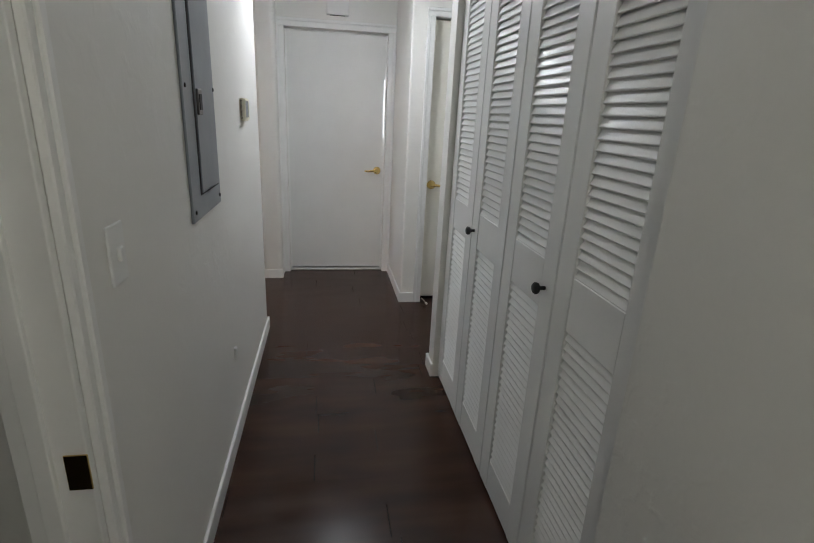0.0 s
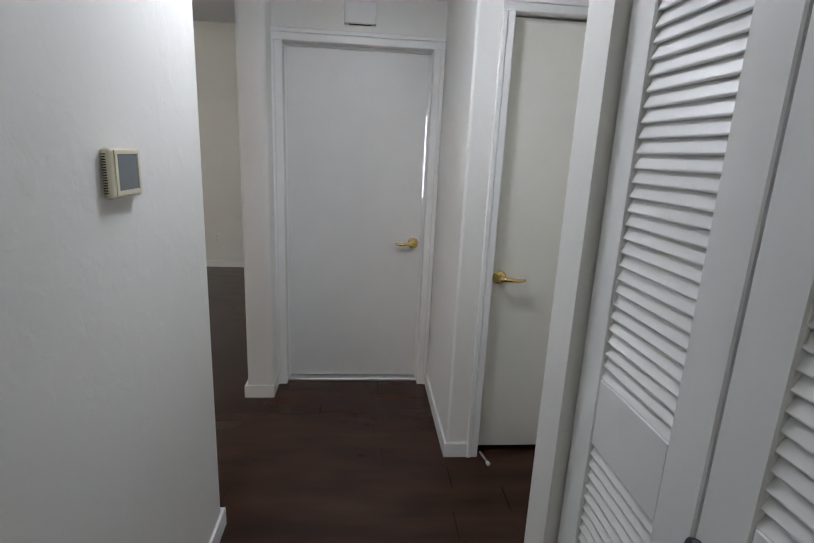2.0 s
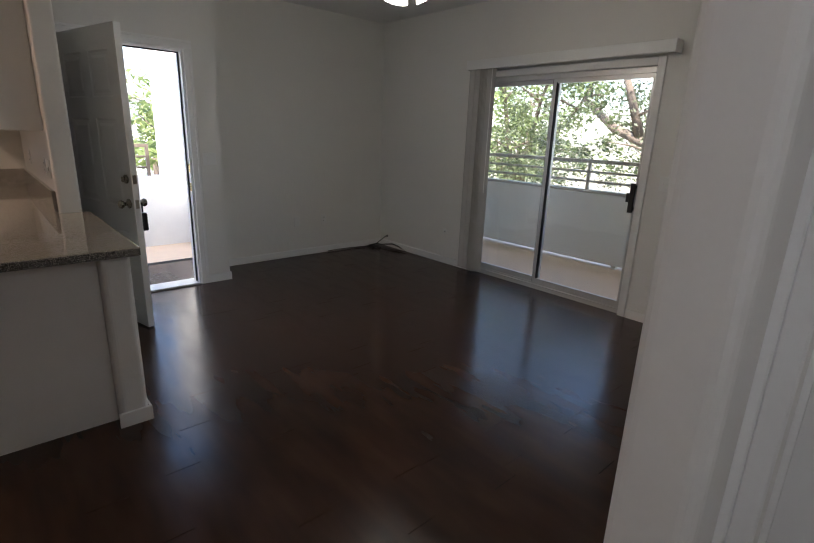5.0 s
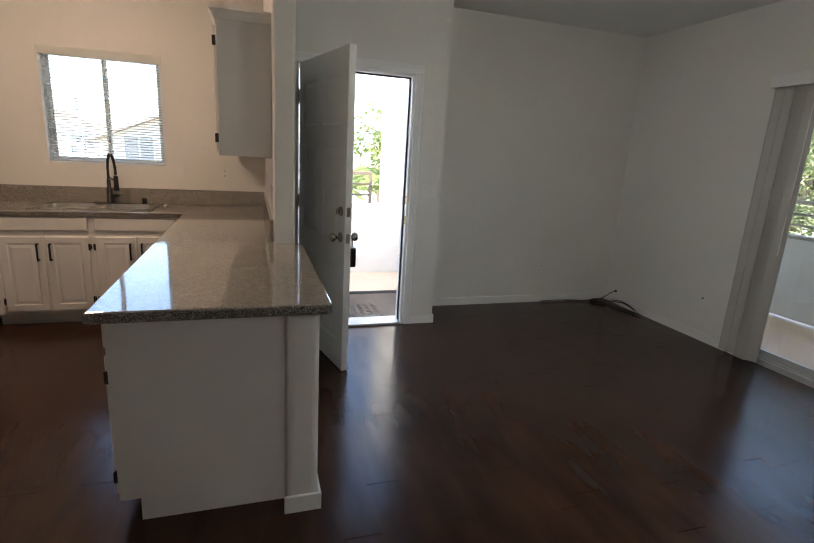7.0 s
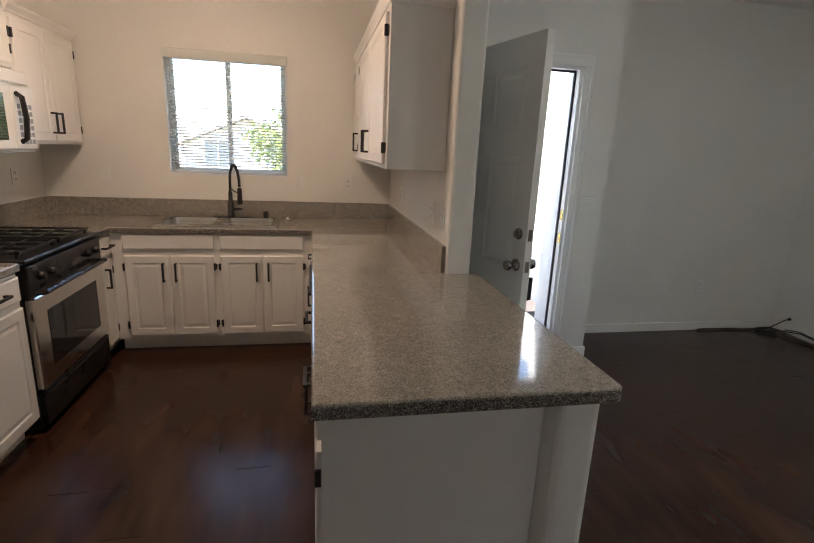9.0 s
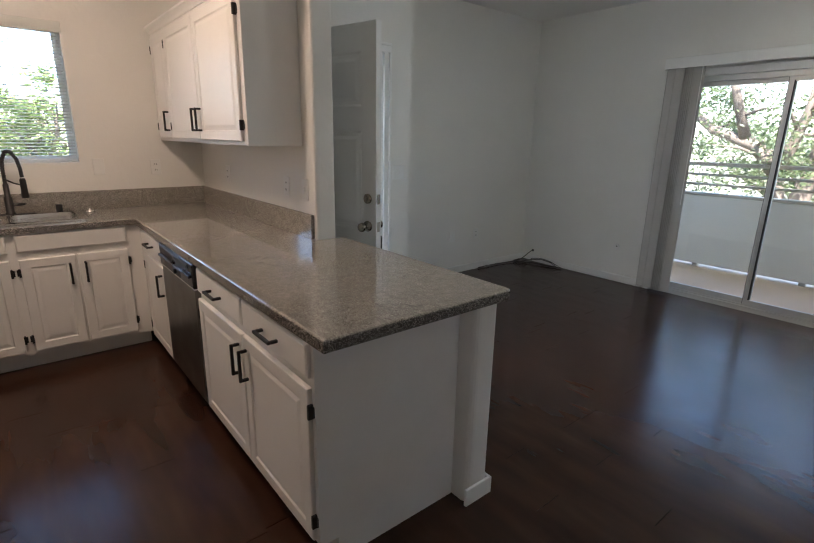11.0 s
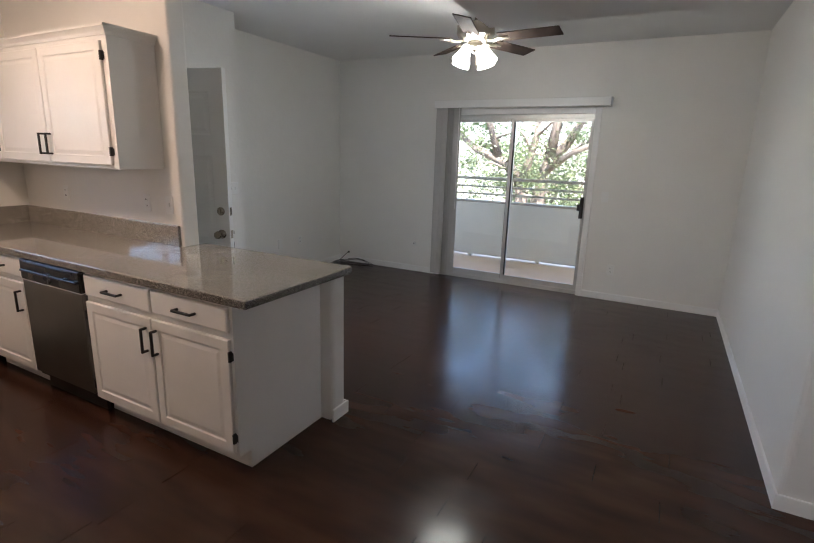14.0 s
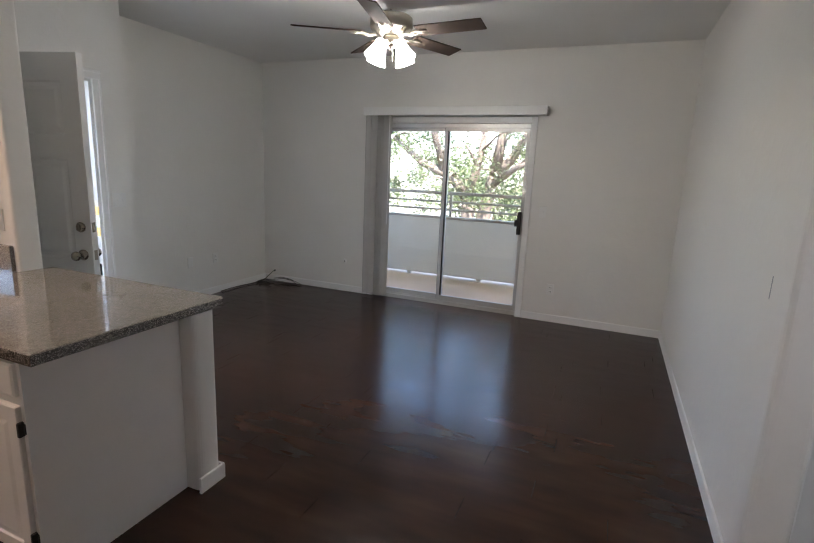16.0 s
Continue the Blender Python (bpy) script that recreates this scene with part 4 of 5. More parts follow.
cabinet_door(body, 0.12, 0.62, 0.118, 0.7, True)

dw = thing("dishwasher", pose(-4.602, 3.28, 0), "dark stainless steel dishwasher with black control panel", "dishwasher")
part("tub", boxes((0.004, 0.64, 0.003, 0.6, 0.1, 0.868)), M_BLACK, dw)
part("door", boxes((0.01, 0.634, -0.024, 0.003, 0.13, 0.735), bevel=0.004), M_DWSTEEL, dw, "brushed stainless steel door")
ctl = part("control_panel", boxes((0.01, 0.634, -0.03, 0.003, 0.74, 0.864), bevel=0.005), M_ENAMEL, dw, "glossy black control panel")
part("grip", boxes((0.06, 0.58, -0.036, -0.03, 0.835, 0.855), bevel=0.002), M_ENAMEL, ctl)
part("handle_lip", boxes((0.03, 0.614, -0.045, -0.03, 0.792, 0.806), bevel=0.003), M_ENAMEL, ctl)
part("dial", lathe([(0.014, 0), (0.014, -0.012), (0.004, -0.014)], 16, None, (0.34, -0.03, 0.768), "y"), M_ENAMEL, ctl, "", True)
part("trim_strip", boxes((0.01, 0.634, -0.0255, 0.0, 0.735, 0.74)), M_STEEL, dw)
part("kick_plate", boxes((0.01, 0.634, 0.04, 0.06, 0.0, 0.125)), M_BLACK, dw)

# range wall, facing +y
fill_cab = thing("base_cabinet", pose(-5.055, 1.885, 0, 0, 0, 180), "narrow white base cabinet beside the range", "base cabinet", "white kitchen base cabinets")
body = base_body(fill_cab, 0.19, 0.6)
drawer_front(body, 0.01, 0.17, 0.735, 0.852)
cabinet_door(body, 0.01, 0.17, 0.118, 0.7, False)
blind = thing("base_cabinet", pose(-5.247, 1.885, 0, 0, 0, 180), "white corner cabinet behind the sink run", "base cabinet", "white kitchen base cabinets")
base_body(blind, 0.56, 0.6)
near_cab = thing("base_cabinet", pose(-3.35, 1.885, 0, 0, 0, 180), "white base cabinet with a drawer and a door", "base cabinet", "white kitchen base cabinets")
body = base_body(near_cab, 0.82, 0.6)
drawer_front(body, 0.01, 0.4, 0.735, 0.852)
drawer_front(body, 0.42, 0.81, 0.735, 0.852)
cabinet_door(body, 0.01, 0.4, 0.118, 0.7, True)
cabinet_door(body, 0.42, 0.81, 0.118, 0.7, False)

# worktop: one sheet with a sink cut-out, and its backsplash
top = thing("worktop", pose(0, 0, 0), "speckled grey-brown laminate worktop with a rounded end", "worktop")


def on_top(x, y):
    if x < -5.215:
        return True
    if y > 3.25:
        return y < 3.91 or x > -3.94
    return y < 1.91


bm = slab("z", [-5.829, -5.215, -5.055, -3.94, -2.71], [1.271, 1.91, 3.25, 3.909, 4.08], 0.874, 0.914,
          [(-5.7, -5.335, 2.18, 2.55), (-5.7, -5.335, 2.6, 2.97), (-5.055, -2.71, 1.271, 1.91), (-5.829, -3.938, 3.909, 4.08)], on_top)
round_edges(bm, lambda c: c.x > -2.72 and c.y > 4.0, 0.03, 5, 2)
bmesh.ops.remove_doubles(bm, verts=bm.verts, dist=0.0001)
round_edges(bm, lambda c: c.z > 0.91 and not (-5.75 < c.x < -5.3 and 2.1 < c.y < 3.0), 0.009, 3)
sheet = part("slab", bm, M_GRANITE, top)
# side faces take the darker copy, speckles and painted-in edge shade together
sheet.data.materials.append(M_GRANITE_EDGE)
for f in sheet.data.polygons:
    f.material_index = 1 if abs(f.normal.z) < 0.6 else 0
part("near_slab", boxes((-4.17, -3.3, 1.271, 1.91, 0.874, 0.914), bevel=0.006), M_GRANITE, top)
for b in ((-5.829, -5.809, 1.291, 3.909, 0.915, 1.05), (-5.809, -3.962, 3.889, 3.909, 0.915, 1.05), (-5.829, -5.055, 1.271, 1.291, 0.915, 1.05), (-4.17, -3.3, 1.271, 1.291, 0.915, 1.05)):
    bm = boxes(b)
    round_edges(bm, lambda c: c.z > 1.04, 0.006, 3)
    part("backsplash", bm, M_GRANITE, top)

sink = thing("kitchen_sink", pose(0, 0, 0.914), "stainless steel double-bowl kitchen sink", "sink")
bm = slab("z", [-5.745, -5.3], [2.145, 3.005], 0.001, 0.011, [(-5.69, -5.345, 2.19, 2.54), (-5.69, -5.345, 2.61, 2.96)])
round_edges(bm, lambda c: abs(c.x + 5.5225) > 0.2 and abs(c.y - 2.575) > 0.42, 0.03, 4)
part("rim", bm, M_STEEL, sink)
for y0, y1 in ((2.19, 2.54), (2.61, 2.96)):
    bm = bmesh.new()
    levels = [(0.0, 0.008), (0.004, -0.02), (0.012, -0.15), (0.04, -0.17)]
    last = None
    for ins, z in levels:
        ring, cr = [], 0.05
        x0r, x1r, y0r, y1r = -5.69 + ins, -5.345 - ins, y0 + ins, y1 - ins
        for cx, cy, a0 in ((x1r - cr, y1r - cr, 0), (x0r + cr, y1r - cr, 90), (x0r + cr, y0r + cr, 180), (x1r - cr, y0r + cr, 270)):
            for k in range(6):
                a = radians(a0 + 18 * k)
                ring.append(bm.verts.new((cx + cr * math.cos(a), cy + cr * math.sin(a), z)))
        if last:
            for k in range(len(ring)):
                bm.faces.new([last[k], last[(k + 1) % len(ring)], ring[(k + 1) % len(ring)], ring[k]])
        last = ring
    bm.faces.new(last)
    bowl = part("bowl", bm, M_STEEL, sink, "", True)
    part("drain", lathe([(0.045, -0.169), (0.045, -0.166), (0.03, -0.166), (0.028, -0.169)], 20, None, (-5.52, (y0 + y1) / 2, 0)), M_CHROME, bowl, "", True)

fau = thing("kitchen_faucet", pose(-5.72, 2.62, 0.921), "black spring-neck kitchen faucet behind the sink", "faucet")
part("deck_plate", boxes((-0.028, 0.028, -0.13, 0.13, 0, 0.008), bevel=0.004, seg=2), M_BLACK, fau)
part("column", lathe([(0.028, 0.008), (0.028, 0.015), (0.023, 0.02), (0.023, 0.12), (0.016, 0.125), (0.016, 0.2), (0.012, 0.21)], 18), M_BLACK, fau, "", True)
arc = [(0.0, 0.0, 0.2), (0.0, 0.0, 0.3), (0.01, 0.006, 0.36), (0.045, 0.028, 0.412), (0.09, 0.055, 0.412), (0.125, 0.078, 0.37), (0.14, 0.088, 0.31), (0.145, 0.09, 0.25)]
fine_arc = []
for i in range(len(arc) - 1):
    for k in range(12):
        fine_arc.append(tuple(Vector(arc[i]).lerp(Vector(arc[i + 1]), k / 12)))
part("spring_neck", tube(fine_arc, [0.0095 + 0.0025 * (i % 2) for i in range(len(fine_arc))], 10), M_BLACK, fau)
part("spray_head", lathe([(0.012, 0.0), (0.017, -0.01), (0.018, -0.08), (0.022, -0.11), (0.02, -0.125)], 16, None, (0.145, 0.09, 0.25)), M_BLACK, fau, "", True)
part("holder_arm", tube([(0, 0, 0.235), (0.07, 0.043, 0.215), (0.135, 0.084, 0.205)], 0.005, 8), M_BLACK, fau)
part("lever", tube([(0, 0.02, 0.07), (0.005, 0.05, 0.07), (0.03, 0.085, 0.075)], [0.012, 0.011, 0.007], 10), M_BLACK, fau)
soap = thing("soap_dispenser", pose(-5.72, 2.885, 0.921), "small black soap dispenser cap by the sink", "soap dispenser")
part("cap", lathe([(0.02, 0), (0.02, 0.05), (0.016, 0.055)], 16), M_BLACK, soap, "", True)
gap = thing("air_gap", pose(-5.7, 3.06, 0.914), "small round metal sink stopper on the worktop", "sink stopper")
part("cap", lathe([(0.032, 0), (0.034, 0.006), (0.02, 0.014), (0.008, 0.016), (0.008, 0.026), (0.002, 0.027)], 18), M_CHROME, gap, "", True)

# window over the sink
kw = thing("window_1", pose(0, 0, 0), "white two-pane sliding window over the sink", "window", kind="structure")
part("window_frame", slab("x", [2.165, 3.057], [1.247, 2.155], -5.95, -5.89, [(2.187, 3.035, 1.27, 2.13)]), M_VINYL, kw)
for a, b, x in ((2.187, 2.63, -5.932), (2.595, 3.035, -5.914)):
    s = part("sash", slab("x", [a, b], [1.27, 2.13], x, x + 0.016, [(a + 0.024, b - 0.024, 1.294, 2.106)]), M_VINYL, kw)
    g = part("pane", boxes((x + 0.006, x + 0.01, a + 0.02, b - 0.02, 1.29, 2.11)), M_GLASS, s)
    g.visible_shadow = False
part("window_sill", boxes((-5.89, -5.832, 2.166, 3.056, 1.2475, 1.256)), M_TRIM, kw)
bl = thing("mini_blind", pose(-5.852, 2.172, 0), "lowered white horizontal mini blind with open slats", "window blind")
part("head_rail", boxes((-0.014, 0.03, 0, 0.878, 2.115, 2.152), bevel=0.003), M_VINYL, bl)
part("valance", boxes((0.028, 0.036, -0.012, 0.892, 2.098, 2.165), bevel=0.002), M_VINYL, bl)
bm = bmesh.new()
rows = [[bm.verts.new((x, y, 0.0022 * math.cos(x * 110) + o)) for x in (-0.0125, -0.006, 0.0, 0.006, 0.0125)] for y in (0.004, 0.874) for o in (0, 0.0006)]
for a, b in ((0, 2), (1, 3), (0, 1), (2, 3)):
    for i in range(4):
        bm.faces.new([rows[a][i], rows[a][i + 1], rows[b][i + 1], rows[b][i]])
for i in (0, 4):
    bm.faces.new([rows[0][i], rows[1][i], rows[3][i], rows[2][i]])
BSLAT = finish("slat", bm, M_VINYL, True)
for i in range(38):
    s = part("slat", BSLAT, M_VINYL, bl)
    s.location, s.rotation_euler = (0.006, 0, 2.095 - i * 0.0216), (0, radians(16), 0)
part("bottom_rail", boxes((-0.006, 0.018, 0.002, 0.876, 1.262, 1.276), bevel=0.003), M_VINYL, bl)
for y in (0.12, 0.44, 0.76):
    part("ladder_cord", tube([(0.02, y, 2.11), (0.02, y, 1.27)], 0.001, 5), M_VINYL, bl)

plate(pose(-5.83, 3.55, 1.208, 0, 0, W_FACE), "white outlet plate on the kitchen wall", "wall outlet", "outlet")
plate(pose(-5.83, 3.17, 1.22, 0, 0, W_FACE), "blank white cover plate on the kitchen wall", "cover plate", "")
plate(pose(-5.83, 1.69, 1.225, 0, 0, W_FACE), "blank white cover plate on the kitchen wall", "cover plate", "")
plate(pose(-5.25, 3.91, 1.185), "white outlet plate above the worktop", "wall outlet", "outlet")
plate(pose(-4.28, 3.91, 1.178), "white outlet plate above the worktop", "wall outlet", "outlet")
plate(pose(-4.05, 3.91, 1.178), "white switch plate above the worktop", "light switch", "switch")
plate(pose(-5.45, 1.27, 1.22, 0, 0, 180), "white outlet plate beside the range", "wall outlet", "outlet")


def wall_cabinet(m, w, h, doors, label, crown=True):
    c = thing("wall_cabinet", m, label, "wall cabinet", "white kitchen wall cabinets")
    b = part("body", boxes((0, w, 0, 0.299, 0, h), bevel=0.002), M_CAB, c)
    for x0, x1, left in doors:
        cabinet_door(b, x0, x1, 0.022, h - 0.035, left, False)
    if crown:
        bm = bmesh.new()
        prof = [(0.001, 0.0), (0.008, 0.0), (0.013, 0.016), (0.028, 0.036), (0.032, 0.04), (0.032, 0.052), (0.001, 0.052)]
        loops = [[bm.verts.new((*at(o), z + h - 0.006)) for o, z in prof] for at in (lambda o: (0.0, -o), lambda o: (w + o, -o), lambda o: (w + o, 0.299))]
        for a, b in zip(loops, loops[1:]):
            for i in range(len(prof)):
                j = (i + 1) % len(prof)
                bm.faces.new([a[i], a[j], b[j], b[i]])
        bm.faces.new(loops[0])
        bm.faces.new(loops[2])
        part("crown_moulding", bm, M_CAB, c)
    return c


wall_cabinet(pose(-5.827, 3.61, 1.41), 1.757, 0.75, ((0.42, 1.05, True), (1.062, 1.71, False), (0.06, 0.41, True)), "white wall cabinet with raised-panel doors")
wall_cabinet(pose(-5.005, 1.57, 1.44, 0, 0, 180), 0.8, 0.73, ((0.02, 0.38, True), (0.392, 0.76, False)), "white wall cabinet beside the microwave")
wall_cabinet(pose(-4.23, 1.57, 1.86, 0, 0, 180), 0.772, 0.31, ((0.02, 0.38, True), (0.392, 0.752, False)), "short white wall cabinet above the microwave", False)

# range
rg_ = thing("kitchen_range", pose(-4.197, 1.9, 0, 0, 0, 180), "black and stainless steel gas range", "range")
part("body", boxes((0.0, 0.84, 0.02, 0.62, 0.02, 0.9), bevel=0.003), M_BLACK, rg_)
dr = part("oven_door", boxes((0.01, 0.83, -0.02, 0.019, 0.24, 0.72), bevel=0.006), M_STEEL, rg_, "stainless steel oven door")
part("oven_window", boxes((0.13, 0.71, -0.0225, -0.019, 0.33, 0.63), bevel=0.001), M_OVENGLASS, dr, "dark oven window")
part("oven_handle", tube([(0.06, -0.02, 0.74), (0.06, -0.06, 0.745), (0.78, -0.06, 0.745), (0.78, -0.02, 0.74)], 0.013, 10), M_ENAMEL, rg_, "black oven handle")
cp = part("control_panel", boxes((0.005, 0.835, -0.018, 0.03, 0.725, 0.885), bevel=0.008, seg=2), M_ENAMEL, rg_, "glossy black control panel")
for x in (0.1, 0.21, 0.63, 0.74):
    k = part("knob", lathe([(0.024, 0), (0.022, -0.018), (0.014, -0.03), (0.003, -0.031)], 16, None, (0, 0, 0), "y"), M_BLACK, cp, "", True)
    k.location = (x, -0.018, 0.82)
part("cooktop", boxes((0.0, 0.84, -0.02, 0.62, 0.9, 0.918), bevel=0.006), M_ENAMEL, rg_, "glossy black cooktop")
part("drawer", boxes((0.01, 0.83, -0.012, 0.019, 0.04, 0.225), bevel=0.005), M_ENAMEL, rg_, "black storage drawer")
part("drawer_lip", boxes((0.05, 0.79, -0.024, -0.011, 0.195, 0.212), bevel=0.004), M_ENAMEL, rg_)
part("backguard", boxes((0.0, 0.84, 0.58, 0.62, 0.918, 1.0), bevel=0.006), M_ENAMEL, rg_)
for cx in (0.22, 0.62):
    bars = []
    for i in range(4):
        bars.append((cx - 0.17 + i * 0.113 - 0.005, cx - 0.17 + i * 0.113 + 0.005, 0.03, 0.53, 0.938, 0.95))
    for y in (0.03, 0.16, 0.28, 0.4, 0.52):
        bars.append((cx - 0.175, cx + 0.175, y - 0.005, y + 0.005, 0.938, 0.95))
    for x in (-0.165, 0.165):
        for y in (0.04, 0.52):
            bars.append((cx + x - 0.006, cx + x + 0.006, y - 0.006, y + 0.006, 0.917, 0.94))
    part("grate", boxes(*bars), M_IRON, rg_, "cast iron grate")
    for y in (0.16, 0.4):
        part("burner", lathe([(0.05, 0.918), (0.05, 0.926), (0.032, 0.934), (0.004, 0.935)], 18, None, (cx, y, 0)), M_IRON, rg_, "", True)

mw = thing("microwave", pose(-4.23, 1.64, 1.395, 0, 0, 180), "white over-range microwave with a black handle", "microwave")
part("body", boxes((0, 0.768, 0, 0.368, 0, 0.445), bevel=0.005), M_PLASTIC, mw)
md = part("door", boxes((0.004, 0.56, -0.02, -0.001, 0.02, 0.36), bevel=0.005), M_PLASTIC, mw)
part("door_window", boxes((0.07, 0.48, -0.0225, -0.019, 0.07, 0.31)), M_OVENGLASS, md, "dark microwave window")
pnl = part("keypad", boxes((0.565, 0.764, -0.02, -0.001, 0.02, 0.36), bevel=0.004), M_PLASTIC, mw, "white microwave keypad")
for i in range(4):
    for j in range(6):
        part("key", boxes((0.6 + i * 0.038, 0.628 + i * 0.038, -0.0215, -0.019, 0.05 + j * 0.038, 0.075 + j * 0.038)), M_GREY, pnl)
part("handle", tube([(0.6, -0.02, 0.06), (0.6, -0.05, 0.08), (0.6, -0.06, 0.19), (0.6, -0.05, 0.3), (0.6, -0.02, 0.32)], 0.014, 10), M_BLACK, md, "black curved handle")
part("vent_grille", boxes((0.02, 0.75, -0.018, -0.001, 0.372, 0.44), bevel=0.004), M_PLASTIC, mw)
kl = thing("ceiling_light", pose(-4.3, 2.5, CEIL), "lit warm dome ceiling light in the kitchen", "ceiling light")
part("base", lathe([(0.19, 0), (0.19, -0.02), (0.18, -0.025)], 28), M_CHROME, kl, "", True)
part("dome", lathe([(0.178, -0.024), (0.17, -0.05), (0.13, -0.08), (0.06, -0.1), (0.005, -0.104)], 28), M_KITCHEN_LAMP, kl, "lit frosted glass dome", True)
tagged(part("wall_scuff", boxes((-0.5312, -0.5302, 4.572, 4.579, 1.1, 1.19)), M_GREY), "thin grey scuff mark on the wall", "scuff mark", kind="structure")

# ---- outdoors ----
GROUND = -3.2
tagged(part("ground", boxes((-400, 400, -400, 400, GROUND - 0.3, GROUND)), M_GROUND), "dry pale ground below the building", "ground", kind="structure")
# balcony
tagged(part("balcony_floor", boxes((-5.5, -0.3, 7.79, 9.42, -0.2, -0.03)), M_DECK), "beige coated balcony floor", "balcony floor", kind="structure")
tagged(part("balcony_ceiling", boxes((-5.5, -0.3, 7.78, 9.5, 2.5, 2.6)), M_STUCCO), "white balcony ceiling", "ceiling", kind="structure")
tagged(part("balcony_side_wall", boxes((-5.65, -5.5, 7.78, 9.42, GROUND, 2.6)), M_STUCCO), "white stucco balcony side wall", "wall", kind="structure")
tagged(part("balcony_side_wall", boxes((-0.3, -0.15, 7.4, 9.42, GROUND, 2.6)), M_STUCCO), "white stucco balcony side wall", "wall", kind="structure")
bp = thing("balcony_parapet", pose(0, 9.2, 0), "pale grey solid balcony parapet with taupe rails", "balcony parapet", kind="structure")
part("panel", boxes((-5.495, -0.305, 0, 0.1, 0.012, 0.85), bevel=0.008), M_PARAPET, bp)
part("cap_rail", boxes((-5.495, -0.305, -0.01, 0.11, 0.85, 0.885), bevel=0.006), M_RAIL, bp)
for z, r in ((0.985, 0.014), (1.1, 0.014), (1.225, 0.022)):
    part("rail", boxes((-5.495, -0.305, 0.05 - r, 0.05 + r, z - r, z + r), bevel=0.004), M_RAIL, bp)
for x in (-5.3, -3.29, -1.3):
    part("post", boxes((x - 0.018, x + 0.018, 0.032, 0.068, 0.885, 1.2)), M_RAIL, bp)
for i in range(5):
    x = -5.0 + i * 1.1
    part("foot", boxes((x - 0.03, x + 0.03, 0.02, 0.08, -0.03, 0.012)), M_RAIL, bp)
# entry landing
tagged(part("landing_floor", boxes((-6.95, -5.03, 3.7, 5.7, -0.2, -0.015)), M_DECK), "beige coated landing floor", "landing floor", kind="structure")
tagged(part("landing_wall", slab("x", [3.7, 5.6], [-0.2, 2.55], -6.97, -6.82, [(4.0, 5.32, 0.86, 2.5)]), M_STUCCO), "white stucco landing wall with a wide opening", "wall", kind="structure")
tagged(part("landing_side_wall", slab("y", [-6.97, -5.5], [-0.2, 2.55], 5.6, 5.72, [(-6.66, -6.54, 1.05, 2.4)]), M_STUCCO), "white stucco side wall of the landing", "wall", kind="structure")
lr = thing("landing_rail", pose(-6.89, 0, 0), "dark brown metal guard rail on the landing wall", "guard rail")
for z, r in ((0.96, 0.012), (1.09, 0.012), (1.22, 0.02)):
    part("rail", boxes((-r, r, 4.0, 5.2, z - r, z + r), bevel=0.003), M_RAIL_DARK, lr)
for y in (4.02, 4.6, 5.18):
    part("post", boxes((-0.018, 0.018, y - 0.018, y + 0.018, 0.86, 1.21)), M_RAIL_DARK, lr)
dm = boxes((-5.5, -5.12, 4.3, 4.95, -0.015, -0.003), bevel=0.004)
mat = thing("doormat", pose(0, 0, 0), "dark rubber doormat with pale ribs outside the entry", "doormat")
part("mat", dm, M_MAT, mat)
rib = finish("rib", boxes((-0.005, 0.005, -0.03, 0.03, 0, 0.003)), M_GREY)
for i in range(8):
    for j in range(9):
        q = part("rib", rib, M_GREY, mat)
        q.matrix_basis = pose(-5.475 + i * 0.047, 4.345 + j * 0.07, -0.003, 0, 0, 40 if (i + j) % 2 else -40)


def leaves(bm_pts, rng, size):
    """A crown of small folded leaves round the points given as (centre, spread)."""
    verts, faces = [], []
    for c, spread, n in bm_pts:
        for _ in range(n):
            d = Vector((rng.gauss(0, 1), rng.gauss(0, 1), rng.gauss(0, 0.8)))
            p = Vector(c) + d * spread * 0.5
            a = Vector((rng.uniform(-1, 1), rng.uniform(-1, 1), rng.uniform(-0.8, 0.5))).normalized()
            b = a.orthogonal().normalized()
            b.rotate(Matrix.Rotation(rng.uniform(0, 6.28), 3, a))
            s = size * rng.uniform(0.6, 1.3)
            k = len(verts)
            verts += [p - a * s, p + b * s * 0.45, p + a * s, p - b * s * 0.45]
            faces.append((k, k + 1, k + 2, k + 3))
    return verts, faces


